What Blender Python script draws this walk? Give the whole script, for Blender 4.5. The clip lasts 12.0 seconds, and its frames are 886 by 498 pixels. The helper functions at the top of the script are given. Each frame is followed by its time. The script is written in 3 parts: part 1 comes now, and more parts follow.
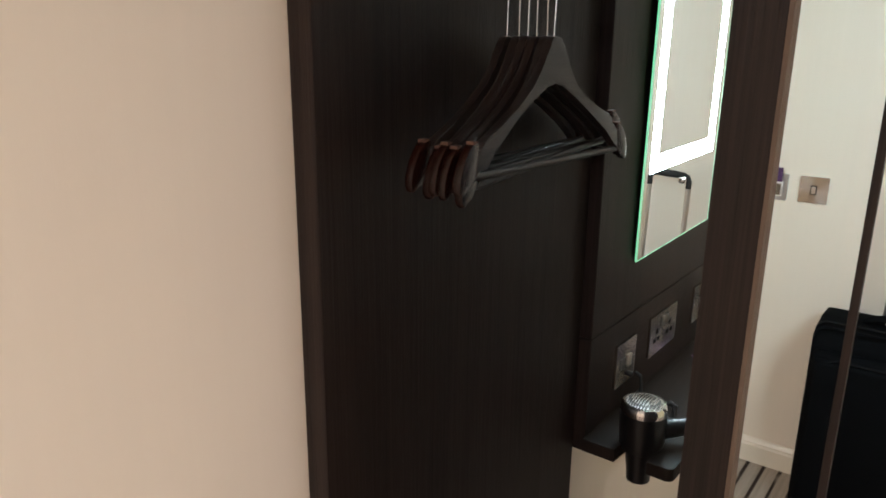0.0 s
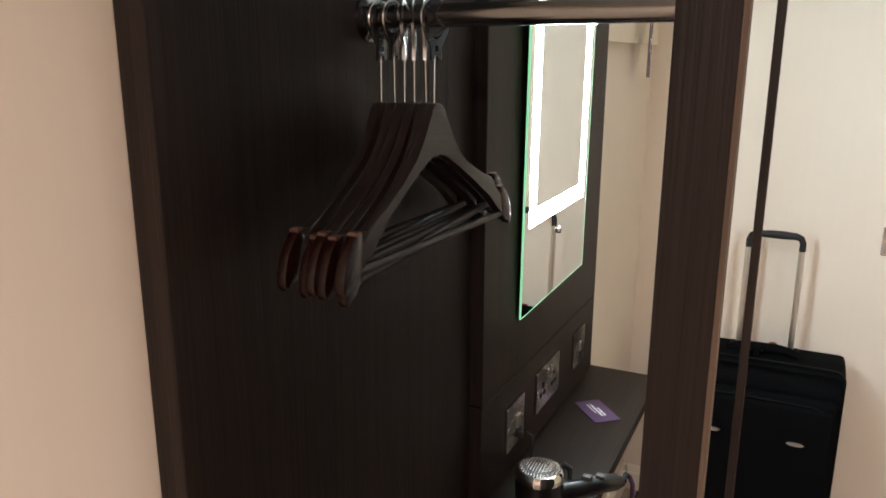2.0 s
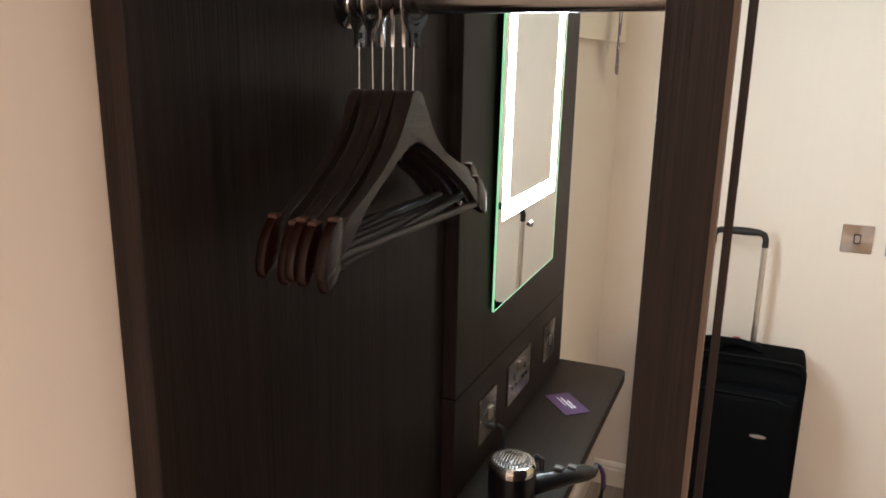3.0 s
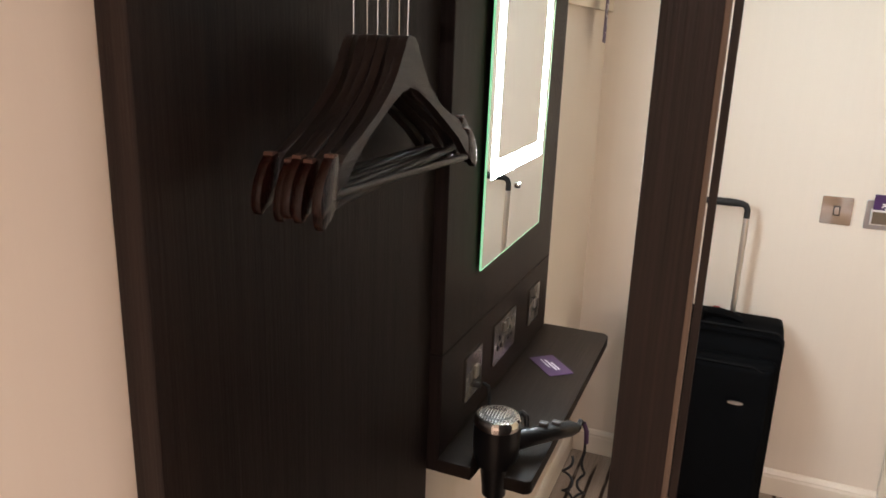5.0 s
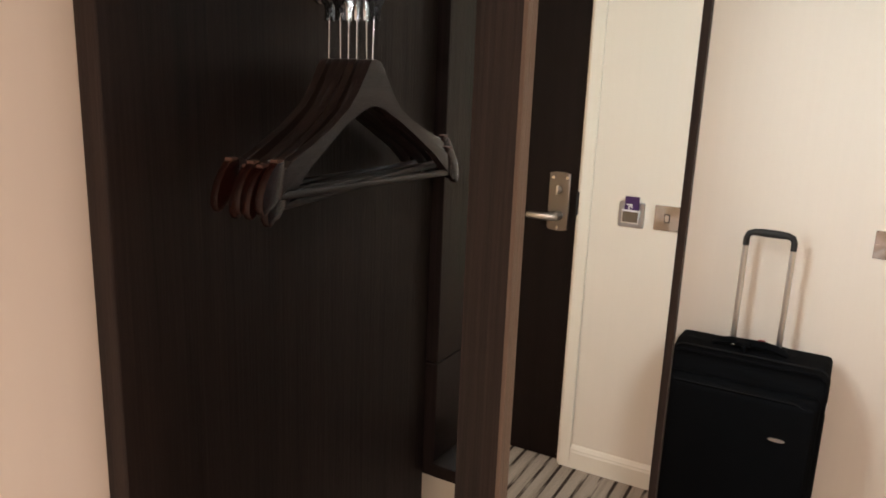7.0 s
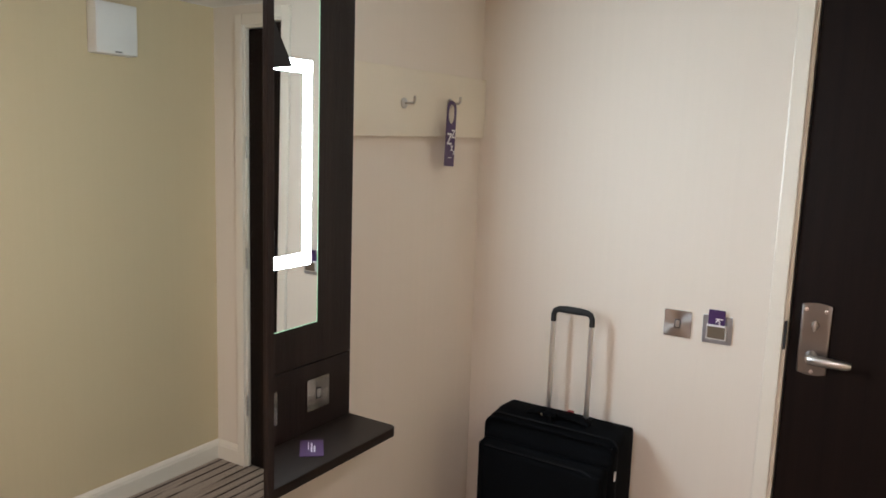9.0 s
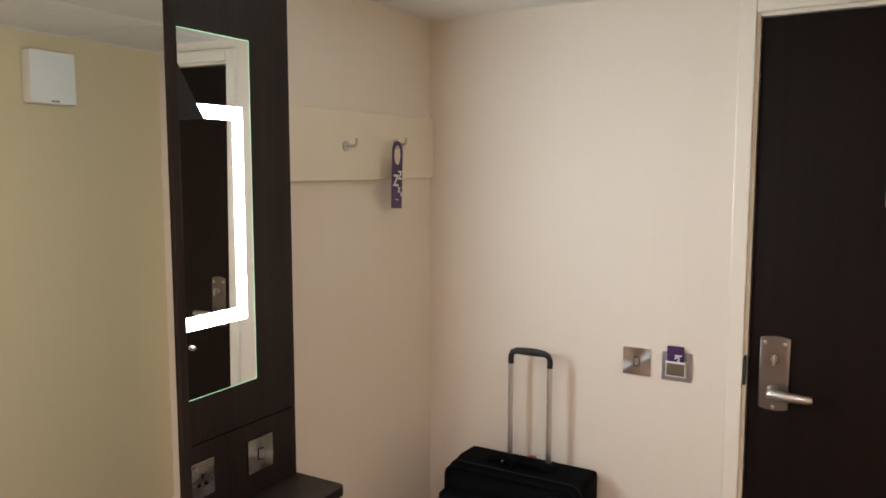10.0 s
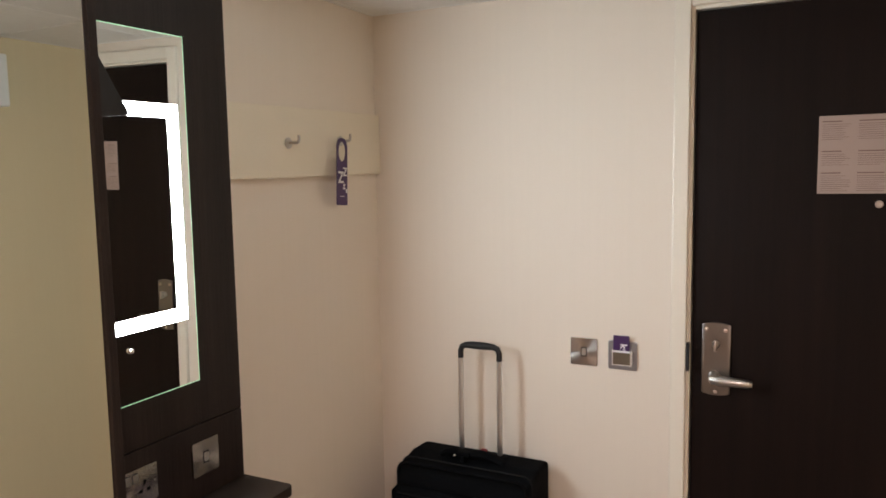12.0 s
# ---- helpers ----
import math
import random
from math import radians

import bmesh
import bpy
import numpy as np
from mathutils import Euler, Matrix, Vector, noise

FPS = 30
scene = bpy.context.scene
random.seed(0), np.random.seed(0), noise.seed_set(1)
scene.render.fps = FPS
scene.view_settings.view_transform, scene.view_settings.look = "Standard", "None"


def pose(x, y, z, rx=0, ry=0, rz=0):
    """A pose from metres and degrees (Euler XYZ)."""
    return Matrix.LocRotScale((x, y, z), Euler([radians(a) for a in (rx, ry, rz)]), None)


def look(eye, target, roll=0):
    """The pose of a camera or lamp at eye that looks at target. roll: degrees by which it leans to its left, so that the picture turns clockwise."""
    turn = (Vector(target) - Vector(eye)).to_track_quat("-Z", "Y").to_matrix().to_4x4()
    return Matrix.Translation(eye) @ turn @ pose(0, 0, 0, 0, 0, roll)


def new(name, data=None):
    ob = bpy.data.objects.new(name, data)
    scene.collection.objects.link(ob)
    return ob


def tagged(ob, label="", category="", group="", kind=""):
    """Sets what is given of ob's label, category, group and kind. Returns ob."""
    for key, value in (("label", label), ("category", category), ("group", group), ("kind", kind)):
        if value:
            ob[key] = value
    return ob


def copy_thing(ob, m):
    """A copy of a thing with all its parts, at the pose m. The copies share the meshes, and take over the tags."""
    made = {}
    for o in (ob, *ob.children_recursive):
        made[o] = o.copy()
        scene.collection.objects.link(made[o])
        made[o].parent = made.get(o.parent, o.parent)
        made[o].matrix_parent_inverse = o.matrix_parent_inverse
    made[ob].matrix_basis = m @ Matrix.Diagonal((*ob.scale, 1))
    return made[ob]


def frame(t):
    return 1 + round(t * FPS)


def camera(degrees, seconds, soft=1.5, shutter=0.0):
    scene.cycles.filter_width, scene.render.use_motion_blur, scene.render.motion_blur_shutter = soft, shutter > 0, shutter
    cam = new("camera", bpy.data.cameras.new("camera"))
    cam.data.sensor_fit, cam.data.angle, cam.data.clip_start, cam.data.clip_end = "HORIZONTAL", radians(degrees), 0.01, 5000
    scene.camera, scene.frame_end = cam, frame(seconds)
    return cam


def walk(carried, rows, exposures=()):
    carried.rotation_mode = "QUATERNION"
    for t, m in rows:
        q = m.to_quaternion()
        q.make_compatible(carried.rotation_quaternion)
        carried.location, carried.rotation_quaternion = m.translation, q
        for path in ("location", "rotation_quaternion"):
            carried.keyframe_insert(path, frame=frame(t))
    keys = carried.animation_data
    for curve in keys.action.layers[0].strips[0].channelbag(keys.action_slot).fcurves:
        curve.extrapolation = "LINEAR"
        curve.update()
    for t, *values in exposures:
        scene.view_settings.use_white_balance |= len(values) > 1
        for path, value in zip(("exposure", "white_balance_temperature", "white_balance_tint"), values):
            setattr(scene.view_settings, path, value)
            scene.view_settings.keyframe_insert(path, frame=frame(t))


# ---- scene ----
cam = camera(62.0, 12.0, soft=1.7)
PATH = [
    (0, (0.3114, -0.1913, 1.5076), (-0.8502, 1.3395, 0.9532), 0.6),
    (0.5, (0.2665, -0.1572, 1.5129), (-0.7791, 1.4593, 0.9709), 0.39),
    (1, (0.2499, -0.1343, 1.5133), (-0.7091, 1.5376, 0.9794), 0.19),
    (1.5, (0.2441, -0.1235, 1.5215), (-0.6604, 1.5851, 1.0094), -0.03),
    (2, (0.231, -0.1119, 1.548), (-0.6256, 1.6301, 1.0667), 0.21),
    (2.5, (0.2256, -0.1137, 1.5594), (-0.5865, 1.6528, 1.0907), 0.56),
    (3, (0.2177, -0.1175, 1.5363), (-0.5524, 1.6636, 1.0521), 1.05),
    (3.2, (0.2147, -0.1181, 1.5209), (-0.5434, 1.6625, 1.0159), 1.43),
    (4.8, (0.2168, -0.1391, 1.4934), (-0.5017, 1.6431, 0.9387), 2.14),
    (5, (0.214, -0.1368, 1.5032), (-0.5032, 1.6504, 0.9634), 2.05),
    (5.5, (0.2132, -0.1314, 1.5206), (-0.5064, 1.6636, 1.0108), 1.91),
    (6, (0.2208, -0.1294, 1.5306), (-0.5353, 1.6565, 1.0421), 1.82),
    (6.5, (0.2525, -0.1423, 1.5182), (-0.5806, 1.6135, 1.0457), 1.65),
    (6.7, (0.2935, -0.144, 1.4988), (-0.5845, 1.59, 1.0273), 1.81),
    (8.3, (0.955, -0.052, 1.492), (-0.169, 1.548, 1.0795), 3.65),
    (8.5, (1.016, -0.034, 1.533), (-0.084, 1.593, 1.153), 3.3),
    (9, (1.107, 0.028, 1.598), (0.056, 1.706, 1.311), 1.9),
    (9.5, (1.139, 0.103, 1.622), (0.12, 1.809, 1.391), 0.7),
    (10, (1.138, 0.137, 1.626), (0.137, 1.857, 1.427), -0.0),
    (10.5, (1.142, 0.15, 1.62), (0.15, 1.877, 1.435), -0.5),
    (11, (1.15, 0.152, 1.621), (0.167, 1.884, 1.435), -0.6),
    (11.5, (1.152, 0.153, 1.62), (0.198, 1.9, 1.427), -0.8),
    (12, (1.174, 0.157, 1.617), (0.269, 1.929, 1.412), -1.0),
]
walk(cam, [(t, look(eye, target, roll)) for t, eye, target, roll in PATH],
     [(0, 0.19, 5800, 0), (0.5, 0.16, 5980, 2), (1.0, 0.15, 6050, 4), (2.5, 0.20, 6320, 8), (5.0, 0.23, 6430, 11), (6.7, 0.23, 6550, 11), (8.3, 0.18, 6650, 11),
      (8.5, 0.17, 6350, 9), (9.0, -0.07, 6000, 10), (9.5, -0.10, 6150, 11), (10.0, -0.14, 6500, 12), (10.5, -0.15, 6520, 14), (12, -0.16, 6520, 14)])

# ---- world, lights, exposure ----
world = bpy.data.worlds.new("world")
scene.world = world
world.use_nodes = True
world.node_tree.nodes["Background"].inputs["Color"].default_value = (0.9, 0.85, 0.8, 1)
world.node_tree.nodes["Background"].inputs["Strength"].default_value = 0.02


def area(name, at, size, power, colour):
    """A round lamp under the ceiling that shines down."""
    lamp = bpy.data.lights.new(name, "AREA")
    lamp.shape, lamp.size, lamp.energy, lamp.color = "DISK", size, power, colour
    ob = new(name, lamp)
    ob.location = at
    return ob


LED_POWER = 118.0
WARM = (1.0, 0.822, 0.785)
# unseen lights added overhead: guessed x, y and a power tuned for brightness
ADDED_LIGHTS = [(1.48, 0.30, 12.5), (0.95, -1.3, 22.5), (0.95, -2.9, 30.0)]

# ---- plan, metres ----
XW, XE, YN, YS, ZC = -0.263, 2.035, 2.45, -4.2, 2.178
T = 0.12


# ---- materials ----
def nodes_of(name):
    m = bpy.data.materials.new(name)
    m.use_nodes = True
    nt = m.node_tree
    return m, nt, nt.nodes["Principled BSDF"]


def ramp_mix(nt, fac, a, b):
    mix = nt.nodes.new("ShaderNodeMix")
    mix.data_type = "RGBA"
    nt.links.new(fac, mix.inputs["Factor"])
    mix.inputs["A"].default_value, mix.inputs["B"].default_value = (*a, 1), (*b, 1)
    return mix


def coords(nt, scale=(1, 1, 1)):
    tc = nt.nodes.new("ShaderNodeTexCoord")
    mp = nt.nodes.new("ShaderNodeMapping")
    nt.links.new(tc.outputs["Object"], mp.inputs["Vector"])
    mp.inputs["Scale"].default_value = scale
    return mp.outputs["Vector"]


def noise_of(nt, vec, scale, detail=4.0, rough=0.55):
    n = nt.nodes.new("ShaderNodeTexNoise")
    nt.links.new(vec, n.inputs["Vector"])
    n.inputs["Scale"].default_value, n.inputs["Detail"].default_value, n.inputs["Roughness"].default_value = scale, detail, rough
    return n.outputs["Fac"]


def bump_of(nt, bsdf, height, strength, dist):
    b = nt.nodes.new("ShaderNodeBump")
    b.inputs["Strength"].default_value, b.inputs["Distance"].default_value = strength, dist
    nt.links.new(height, b.inputs["Height"])
    nt.links.new(b.outputs["Normal"], bsdf.inputs["Normal"])


def plain(name, colour, rough=0.5, metal=0.0, vary=0.12, scale=8.0, bump=0.05, grain=(1, 1, 1), spec=0.5, fine=180.0):
    """A surface with blotches at one scale and grain at a finer one."""
    m, nt, p = nodes_of(name)
    v = coords(nt, grain)
    big, small = noise_of(nt, v, scale), noise_of(nt, v, fine, 3.0)
    add = nt.nodes.new("ShaderNodeMath")
    add.operation = "MULTIPLY_ADD"
    nt.links.new(small, add.inputs[0])
    add.inputs[1].default_value = 0.5
    nt.links.new(big, add.inputs[2])
    lo = tuple(c * (1 - vary) for c in colour)
    hi = tuple(min(1, c * (1 + vary)) for c in colour)
    rr = nt.nodes.new("ShaderNodeMapRange")
    nt.links.new(add.outputs[0], rr.inputs["Value"])
    rr.inputs["From Min"].default_value, rr.inputs["From Max"].default_value = 0.45, 1.05
    mix = ramp_mix(nt, rr.outputs["Result"], lo, hi)
    nt.links.new(mix.outputs["Result"], p.inputs["Base Color"])
    p.inputs["Roughness"].default_value, p.inputs["Metallic"].default_value = rough, metal
    p.inputs["Specular IOR Level"].default_value = spec
    if bump:
        bump_of(nt, p, small, bump, 0.002)
    return m


def wallpaper(name, colour):
    """Matt wall covering with faint upright streaks and a fine weave."""
    m, nt, p = nodes_of(name)
    streak = noise_of(nt, coords(nt, (60, 60, 1.2)), 1.0, 3.0)
    weave = noise_of(nt, coords(nt, (1, 1, 0.5)), 260.0, 2.0)
    blotch = noise_of(nt, coords(nt), 1.3, 2.0)
    add = nt.nodes.new("ShaderNodeMath")
    add.operation = "MULTIPLY_ADD"
    nt.links.new(streak, add.inputs[0])
    add.inputs[1].default_value = 0.9
    nt.links.new(blotch, add.inputs[2])
    rr = nt.nodes.new("ShaderNodeMapRange")
    nt.links.new(add.outputs[0], rr.inputs["Value"])
    rr.inputs["From Min"].default_value, rr.inputs["From Max"].default_value = 0.6, 1.3
    mix = ramp_mix(nt, rr.outputs["Result"], tuple(c * 0.982 for c in colour), tuple(min(1, c * 1.012) for c in colour))
    nt.links.new(mix.outputs["Result"], p.inputs["Base Color"])
    p.inputs["Roughness"].default_value = 0.62
    p.inputs["Specular IOR Level"].default_value = 0.3
    hs = nt.nodes.new("ShaderNodeMath")
    hs.operation = "ADD"
    nt.links.new(streak, hs.inputs[0])
    nt.links.new(weave, hs.inputs[1])
    bump_of(nt, p, hs.outputs[0], 0.10, 0.001)
    return m


def laminate(name, dark, light, rough=0.38, along=(1, 1, 0.012), fine=420.0, spec=0.26):
    """Dark oak-grained board with grain along the small axis of `along`."""
    m, nt, p = nodes_of(name)
    v = coords(nt, along)
    warp = noise_of(nt, coords(nt, (1, 1, 0.25)), 7.0, 3.0)
    pores, bands = noise_of(nt, v, fine, 5.0, 0.7), noise_of(nt, v, 34.0, 3.0)
    s = nt.nodes.new("ShaderNodeMath")
    s.operation = "MULTIPLY_ADD"
    nt.links.new(pores, s.inputs[0])
    s.inputs[1].default_value = 1.3
    nt.links.new(bands, s.inputs[2])
    s2 = nt.nodes.new("ShaderNodeMath")
    s2.operation = "MULTIPLY_ADD"
    nt.links.new(warp, s2.inputs[0])
    s2.inputs[1].default_value = 0.5
    nt.links.new(s.outputs[0], s2.inputs[2])
    figure = noise_of(nt, coords(nt, tuple(k if k == 1 else k * 9 for k in along)), 11.0, 5.0, 0.65)
    s3 = nt.nodes.new("ShaderNodeMath")
    s3.operation = "MULTIPLY_ADD"
    nt.links.new(figure, s3.inputs[0])
    s3.inputs[1].default_value = 0.9
    nt.links.new(s2.outputs[0], s3.inputs[2])
    rr = nt.nodes.new("ShaderNodeMapRange")
    nt.links.new(s3.outputs[0], rr.inputs["Value"])
    rr.inputs["From Min"].default_value, rr.inputs["From Max"].default_value = 1.40, 2.30
    mix = ramp_mix(nt, rr.outputs["Result"], dark, light)
    nt.links.new(mix.outputs["Result"], p.inputs["Base Color"])
    ro = nt.nodes.new("ShaderNodeMapRange")
    nt.links.new(pores, ro.inputs["Value"])
    ro.inputs["To Min"].default_value, ro.inputs["To Max"].default_value = rough + 0.12, rough - 0.06
    nt.links.new(ro.outputs["Result"], p.inputs["Roughness"])
    p.inputs["Specular IOR Level"].default_value = spec
    bump_of(nt, p, pores, 0.6, 0.0014)
    return m


def brushed(name, colour=(0.62, 0.60, 0.57), rough=0.28, grain=(1, 1, 60)):
    m, nt, p = nodes_of(name)
    g = noise_of(nt, coords(nt, grain), 14.0, 3.0)
    rr = nt.nodes.new("ShaderNodeMapRange")
    nt.links.new(g, rr.inputs["Value"])
    rr.inputs["To Min"].default_value, rr.inputs["To Max"].default_value = rough - 0.08, rough + 0.12
    nt.links.new(rr.outputs["Result"], p.inputs["Roughness"])
    p.inputs["Base Color"].default_value, p.inputs["Metallic"].default_value = (*colour, 1), 1.0
    bump_of(nt, p, g, 0.06, 0.0004)
    return m


def glow(name, colour, strength):
    m, nt, p = nodes_of(name)
    p.inputs["Base Color"].default_value = (0.8, 0.8, 0.8, 1)
    p.inputs["Emission Color"].default_value, p.inputs["Emission Strength"].default_value = (*colour, 1), strength
    return m


def silver(name, colour):
    m, nt, p = nodes_of(name)
    p.inputs["Base Color"].default_value, p.inputs["Metallic"].default_value, p.inputs["Roughness"].default_value = (*colour, 1), 1.0, 0.012
    return m


def carpet_material():
    """Grey-brown loop pile with broken dark and pale lines that run along the hall."""
    m, nt, p = nodes_of("carpet")
    v = coords(nt, (1, 0.035, 1))
    lines = noise_of(nt, v, 42.0, 1.0)
    breaks = noise_of(nt, coords(nt, (26, 3.2, 1)), 1.0, 2.0)
    pile = noise_of(nt, coords(nt, (1, 1, 1)), 420.0, 2.0)
    broad = noise_of(nt, coords(nt), 2.2, 3.0)
    wave = nt.nodes.new("ShaderNodeTexWave")
    wave.bands_direction = "X"
    nt.links.new(coords(nt, (1, 1, 1)), wave.inputs["Vector"])
    wave.inputs["Scale"].default_value, wave.inputs["Distortion"].default_value = 5.6, 0.0
    cut = nt.nodes.new("ShaderNodeMapRange")
    nt.links.new(wave.outputs["Fac"], cut.inputs["Value"])
    cut.inputs["From Min"].default_value, cut.inputs["From Max"].default_value = 0.82, 0.94
    hold = nt.nodes.new("ShaderNodeMapRange")
    nt.links.new(breaks, hold.inputs["Value"])
    hold.inputs["From Min"].default_value, hold.inputs["From Max"].default_value = 0.36, 0.47
    dark = nt.nodes.new("ShaderNodeMath")
    dark.operation = "MULTIPLY"
    nt.links.new(cut.outputs["Result"], dark.inputs[0])
    nt.links.new(hold.outputs["Result"], dark.inputs[1])
    rr = nt.nodes.new("ShaderNodeMapRange")
    nt.links.new(lines, rr.inputs["Value"])
    rr.inputs["From Min"].default_value, rr.inputs["From Max"].default_value = 0.38, 0.62
    base = ramp_mix(nt, rr.outputs["Result"], (0.42, 0.35, 0.29), (0.52, 0.432, 0.365))
    mottled = nt.nodes.new("ShaderNodeMix")
    mottled.data_type = "RGBA"
    mottled.blend_type = "MULTIPLY"
    mottled.inputs["Factor"].default_value = 0.55
    nt.links.new(base.outputs["Result"], mottled.inputs["A"])
    grey = nt.nodes.new("ShaderNodeMapRange")
    nt.links.new(pile, grey.inputs["Value"])
    grey.inputs["From Min"].default_value, grey.inputs["From Max"].default_value = 0.3, 0.6
    nt.links.new(grey.outputs["Result"], mottled.inputs["B"])
    mix = nt.nodes.new("ShaderNodeMix")
    mix.data_type = "RGBA"
    nt.links.new(dark.outputs[0], mix.inputs["Factor"])
    nt.links.new(mottled.outputs["Result"], mix.inputs["A"])
    mix.inputs["B"].default_value = (0.038, 0.026, 0.021, 1)
    nt.links.new(mix.outputs["Result"], p.inputs["Base Color"])
    p.inputs["Roughness"].default_value = 0.95
    p.inputs["Specular IOR Level"].default_value = 0.1
    bump_of(nt, p, pile, 0.7, 0.004)
    return m


def fabric(name, colour, scale=900.0):
    """Black ballistic weave."""
    m, nt, p = nodes_of(name)
    c = nt.nodes.new("ShaderNodeTexChecker")
    nt.links.new(coords(nt), c.inputs["Vector"])
    c.inputs["Scale"].default_value = scale
    c.inputs["Color1"].default_value, c.inputs["Color2"].default_value = (*colour, 1), (*[k * 1.9 for k in colour], 1)
    big = noise_of(nt, coords(nt), 9.0, 4.0)
    mix = nt.nodes.new("ShaderNodeMix")
    mix.data_type = "RGBA"
    mix.blend_type = "MULTIPLY"
    mix.inputs["Factor"].default_value = 0.6
    nt.links.new(c.outputs["Color"], mix.inputs["A"])
    nt.links.new(big, mix.inputs["B"])
    nt.links.new(mix.outputs["Result"], p.inputs["Base Color"])
    p.inputs["Roughness"].default_value = 0.85
    p.inputs["Specular IOR Level"].default_value = 0.05
    bump_of(nt, p, big, 0.25, 0.01)
    return m


CREAM = wallpaper("cream_wallpaper", (0.78, 0.700, 0.606))
OLIVE = wallpaper("khaki_wallpaper", (0.66, 0.545, 0.352))
TILE = plain("ceiling_tile", (0.80, 0.78, 0.74), 0.85, vary=0.05, scale=30, bump=0.5, fine=300)
GLOSSWHITE = plain("cream_gloss_paint", (0.80, 0.74, 0.64), 0.32, vary=0.03, scale=3, bump=0.03)
WHITEPL = plain("white_plastic", (0.80, 0.79, 0.76), 0.35, vary=0.03, bump=0.02)
BOARDPAINT = plain("cream_board", (0.78, 0.705, 0.57), 0.45, vary=0.03, scale=4, bump=0.03)
WENGE = laminate("wenge_laminate", (0.0040, 0.0021, 0.0017), (0.028, 0.0174, 0.0147), 0.46, fine=300.0, spec=0.28)
WENGE_FLAT = laminate("wenge_shelf", (0.0095, 0.0060, 0.0045), (0.0225, 0.0145, 0.0108), 0.45, along=(1, 0.012, 1))
WENGE_DOOR = laminate("wenge_door", (0.0046, 0.0021, 0.0016), (0.0115, 0.0057, 0.0043), 0.5, spec=0.14)
EDGE = laminate("edge_band", (0.085, 0.060, 0.045), (0.160, 0.115, 0.086), 0.5)
CARPET = carpet_material()
STEEL = brushed("brushed_steel")


def spun(name):
    """Steel brushed in circles round the local x axis."""
    m, nt, p = nodes_of(name)
    p.inputs["Base Color"].default_value, p.inputs["Metallic"].default_value = (0.50, 0.48, 0.455, 1), 1.0
    p.inputs["Roughness"].default_value, p.inputs["Anisotropic"].default_value = 0.27, 0.85
    tan = nt.nodes.new("ShaderNodeTangent")
    tan.direction_type, tan.axis = "RADIAL", "X"
    nt.links.new(tan.outputs["Tangent"], p.inputs["Tangent"])
    g = noise_of(nt, coords(nt), 220.0, 3.0)
    bump_of(nt, p, g, 0.05, 0.0003)
    return m


SPUN = spun("spun_steel")
SATIN = brushed("satin_steel", (0.55, 0.52, 0.48), 0.34, (1, 60, 1))
CHROME = plain("chrome", (0.82, 0.82, 0.82), 0.10, 1.0, vary=0.03, bump=0)
ALU = brushed("aluminium_tube", (0.72, 0.72, 0.72), 0.30, (60, 60, 1))
RAIL = plain("dark_chrome", (0.31, 0.305, 0.30), 0.16, 1.0, vary=0.05, bump=0)
PLATE = brushed("lock_plate_steel", (0.225, 0.208, 0.190), 0.30, (1, 60, 1))
HOLDER = plain("grey_steel_holder", (0.40, 0.42, 0.45), 0.34, 1.0, vary=0.05, bump=0.02)
BLACKPL = plain("black_plastic", (0.012, 0.012, 0.013), 0.28, vary=0.2, bump=0.02)
MATTBLACK = plain("black_rubber", (0.009, 0.009, 0.010), 0.65, vary=0.2, bump=0.1)
PINHOLE = plain("pin_hole", (0.004, 0.004, 0.004), 0.9, vary=0.1, spec=0.05, bump=0)
GREYPL = plain("grey_plastic", (0.10, 0.095, 0.09), 0.4, vary=0.1)
HANGER = laminate("hanger_wood", (0.0090, 0.0056, 0.0046), (0.0330, 0.0198, 0.0158), 0.36, along=(1, 0.03, 1), fine=240, spec=0.5)
# same hanger wood, redder: warm room light on the ends put into the colour
TIP_WARM_LIT = laminate("hanger_end_warm_lit", (0.0080, 0.0022, 0.0016), (0.0260, 0.0068, 0.0045), 0.17, along=(1, 0.03, 1), fine=240, spec=0.36)
BAREWOOD = laminate("bare_wood", (0.070, 0.036, 0.026), (0.130, 0.072, 0.052), 0.45, along=(1, 0.03, 1), fine=240)
WIRE = plain("grey_steel_wire", (0.42, 0.43, 0.44), 0.24, 1.0, vary=0.05, bump=0)
CLIP = plain("pressed_steel", (0.40, 0.40, 0.395), 0.22, 1.0, vary=0.08, bump=0)
NYLON = fabric("black_nylon", (0.0030, 0.0034, 0.0041))
PIPING = plain("black_piping", (0.0065, 0.007, 0.008), 0.75, vary=0.2, spec=0.15)
PURPLE = plain("purple_card", (0.046, 0.014, 0.088), 0.4, vary=0.06, bump=0.0)
PURPLE_DULL = plain("purple_print", (0.078, 0.038, 0.100), 0.45, vary=0.06, bump=0.0)
PRINT = plain("white_print", (0.78, 0.76, 0.78), 0.5, vary=0.03, bump=0.0)
PAPER = plain("buff_paper", (0.40, 0.300, 0.262), 0.55, vary=0.04, scale=12, bump=0.02)
INK = plain("brown_ink", (0.17, 0.100, 0.085), 0.6, vary=0.1, bump=0)
RED = plain("red_thread", (0.28, 0.035, 0.035), 0.6, vary=0.1)
MIRROR = silver("mirror_silver", (0.80, 0.80, 0.755))
LEDMIRROR = silver("mirror_silver_clear", (0.84, 0.86, 0.84))
LED = glow("led_diffuser", (0.88, 1.0, 1.04), LED_POWER)
# emission put in for the band's light that comes out at the glass edge
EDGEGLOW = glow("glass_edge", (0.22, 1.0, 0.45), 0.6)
LAMPGLOW = glow("added_lamp_diffuser", WARM, 14.0)


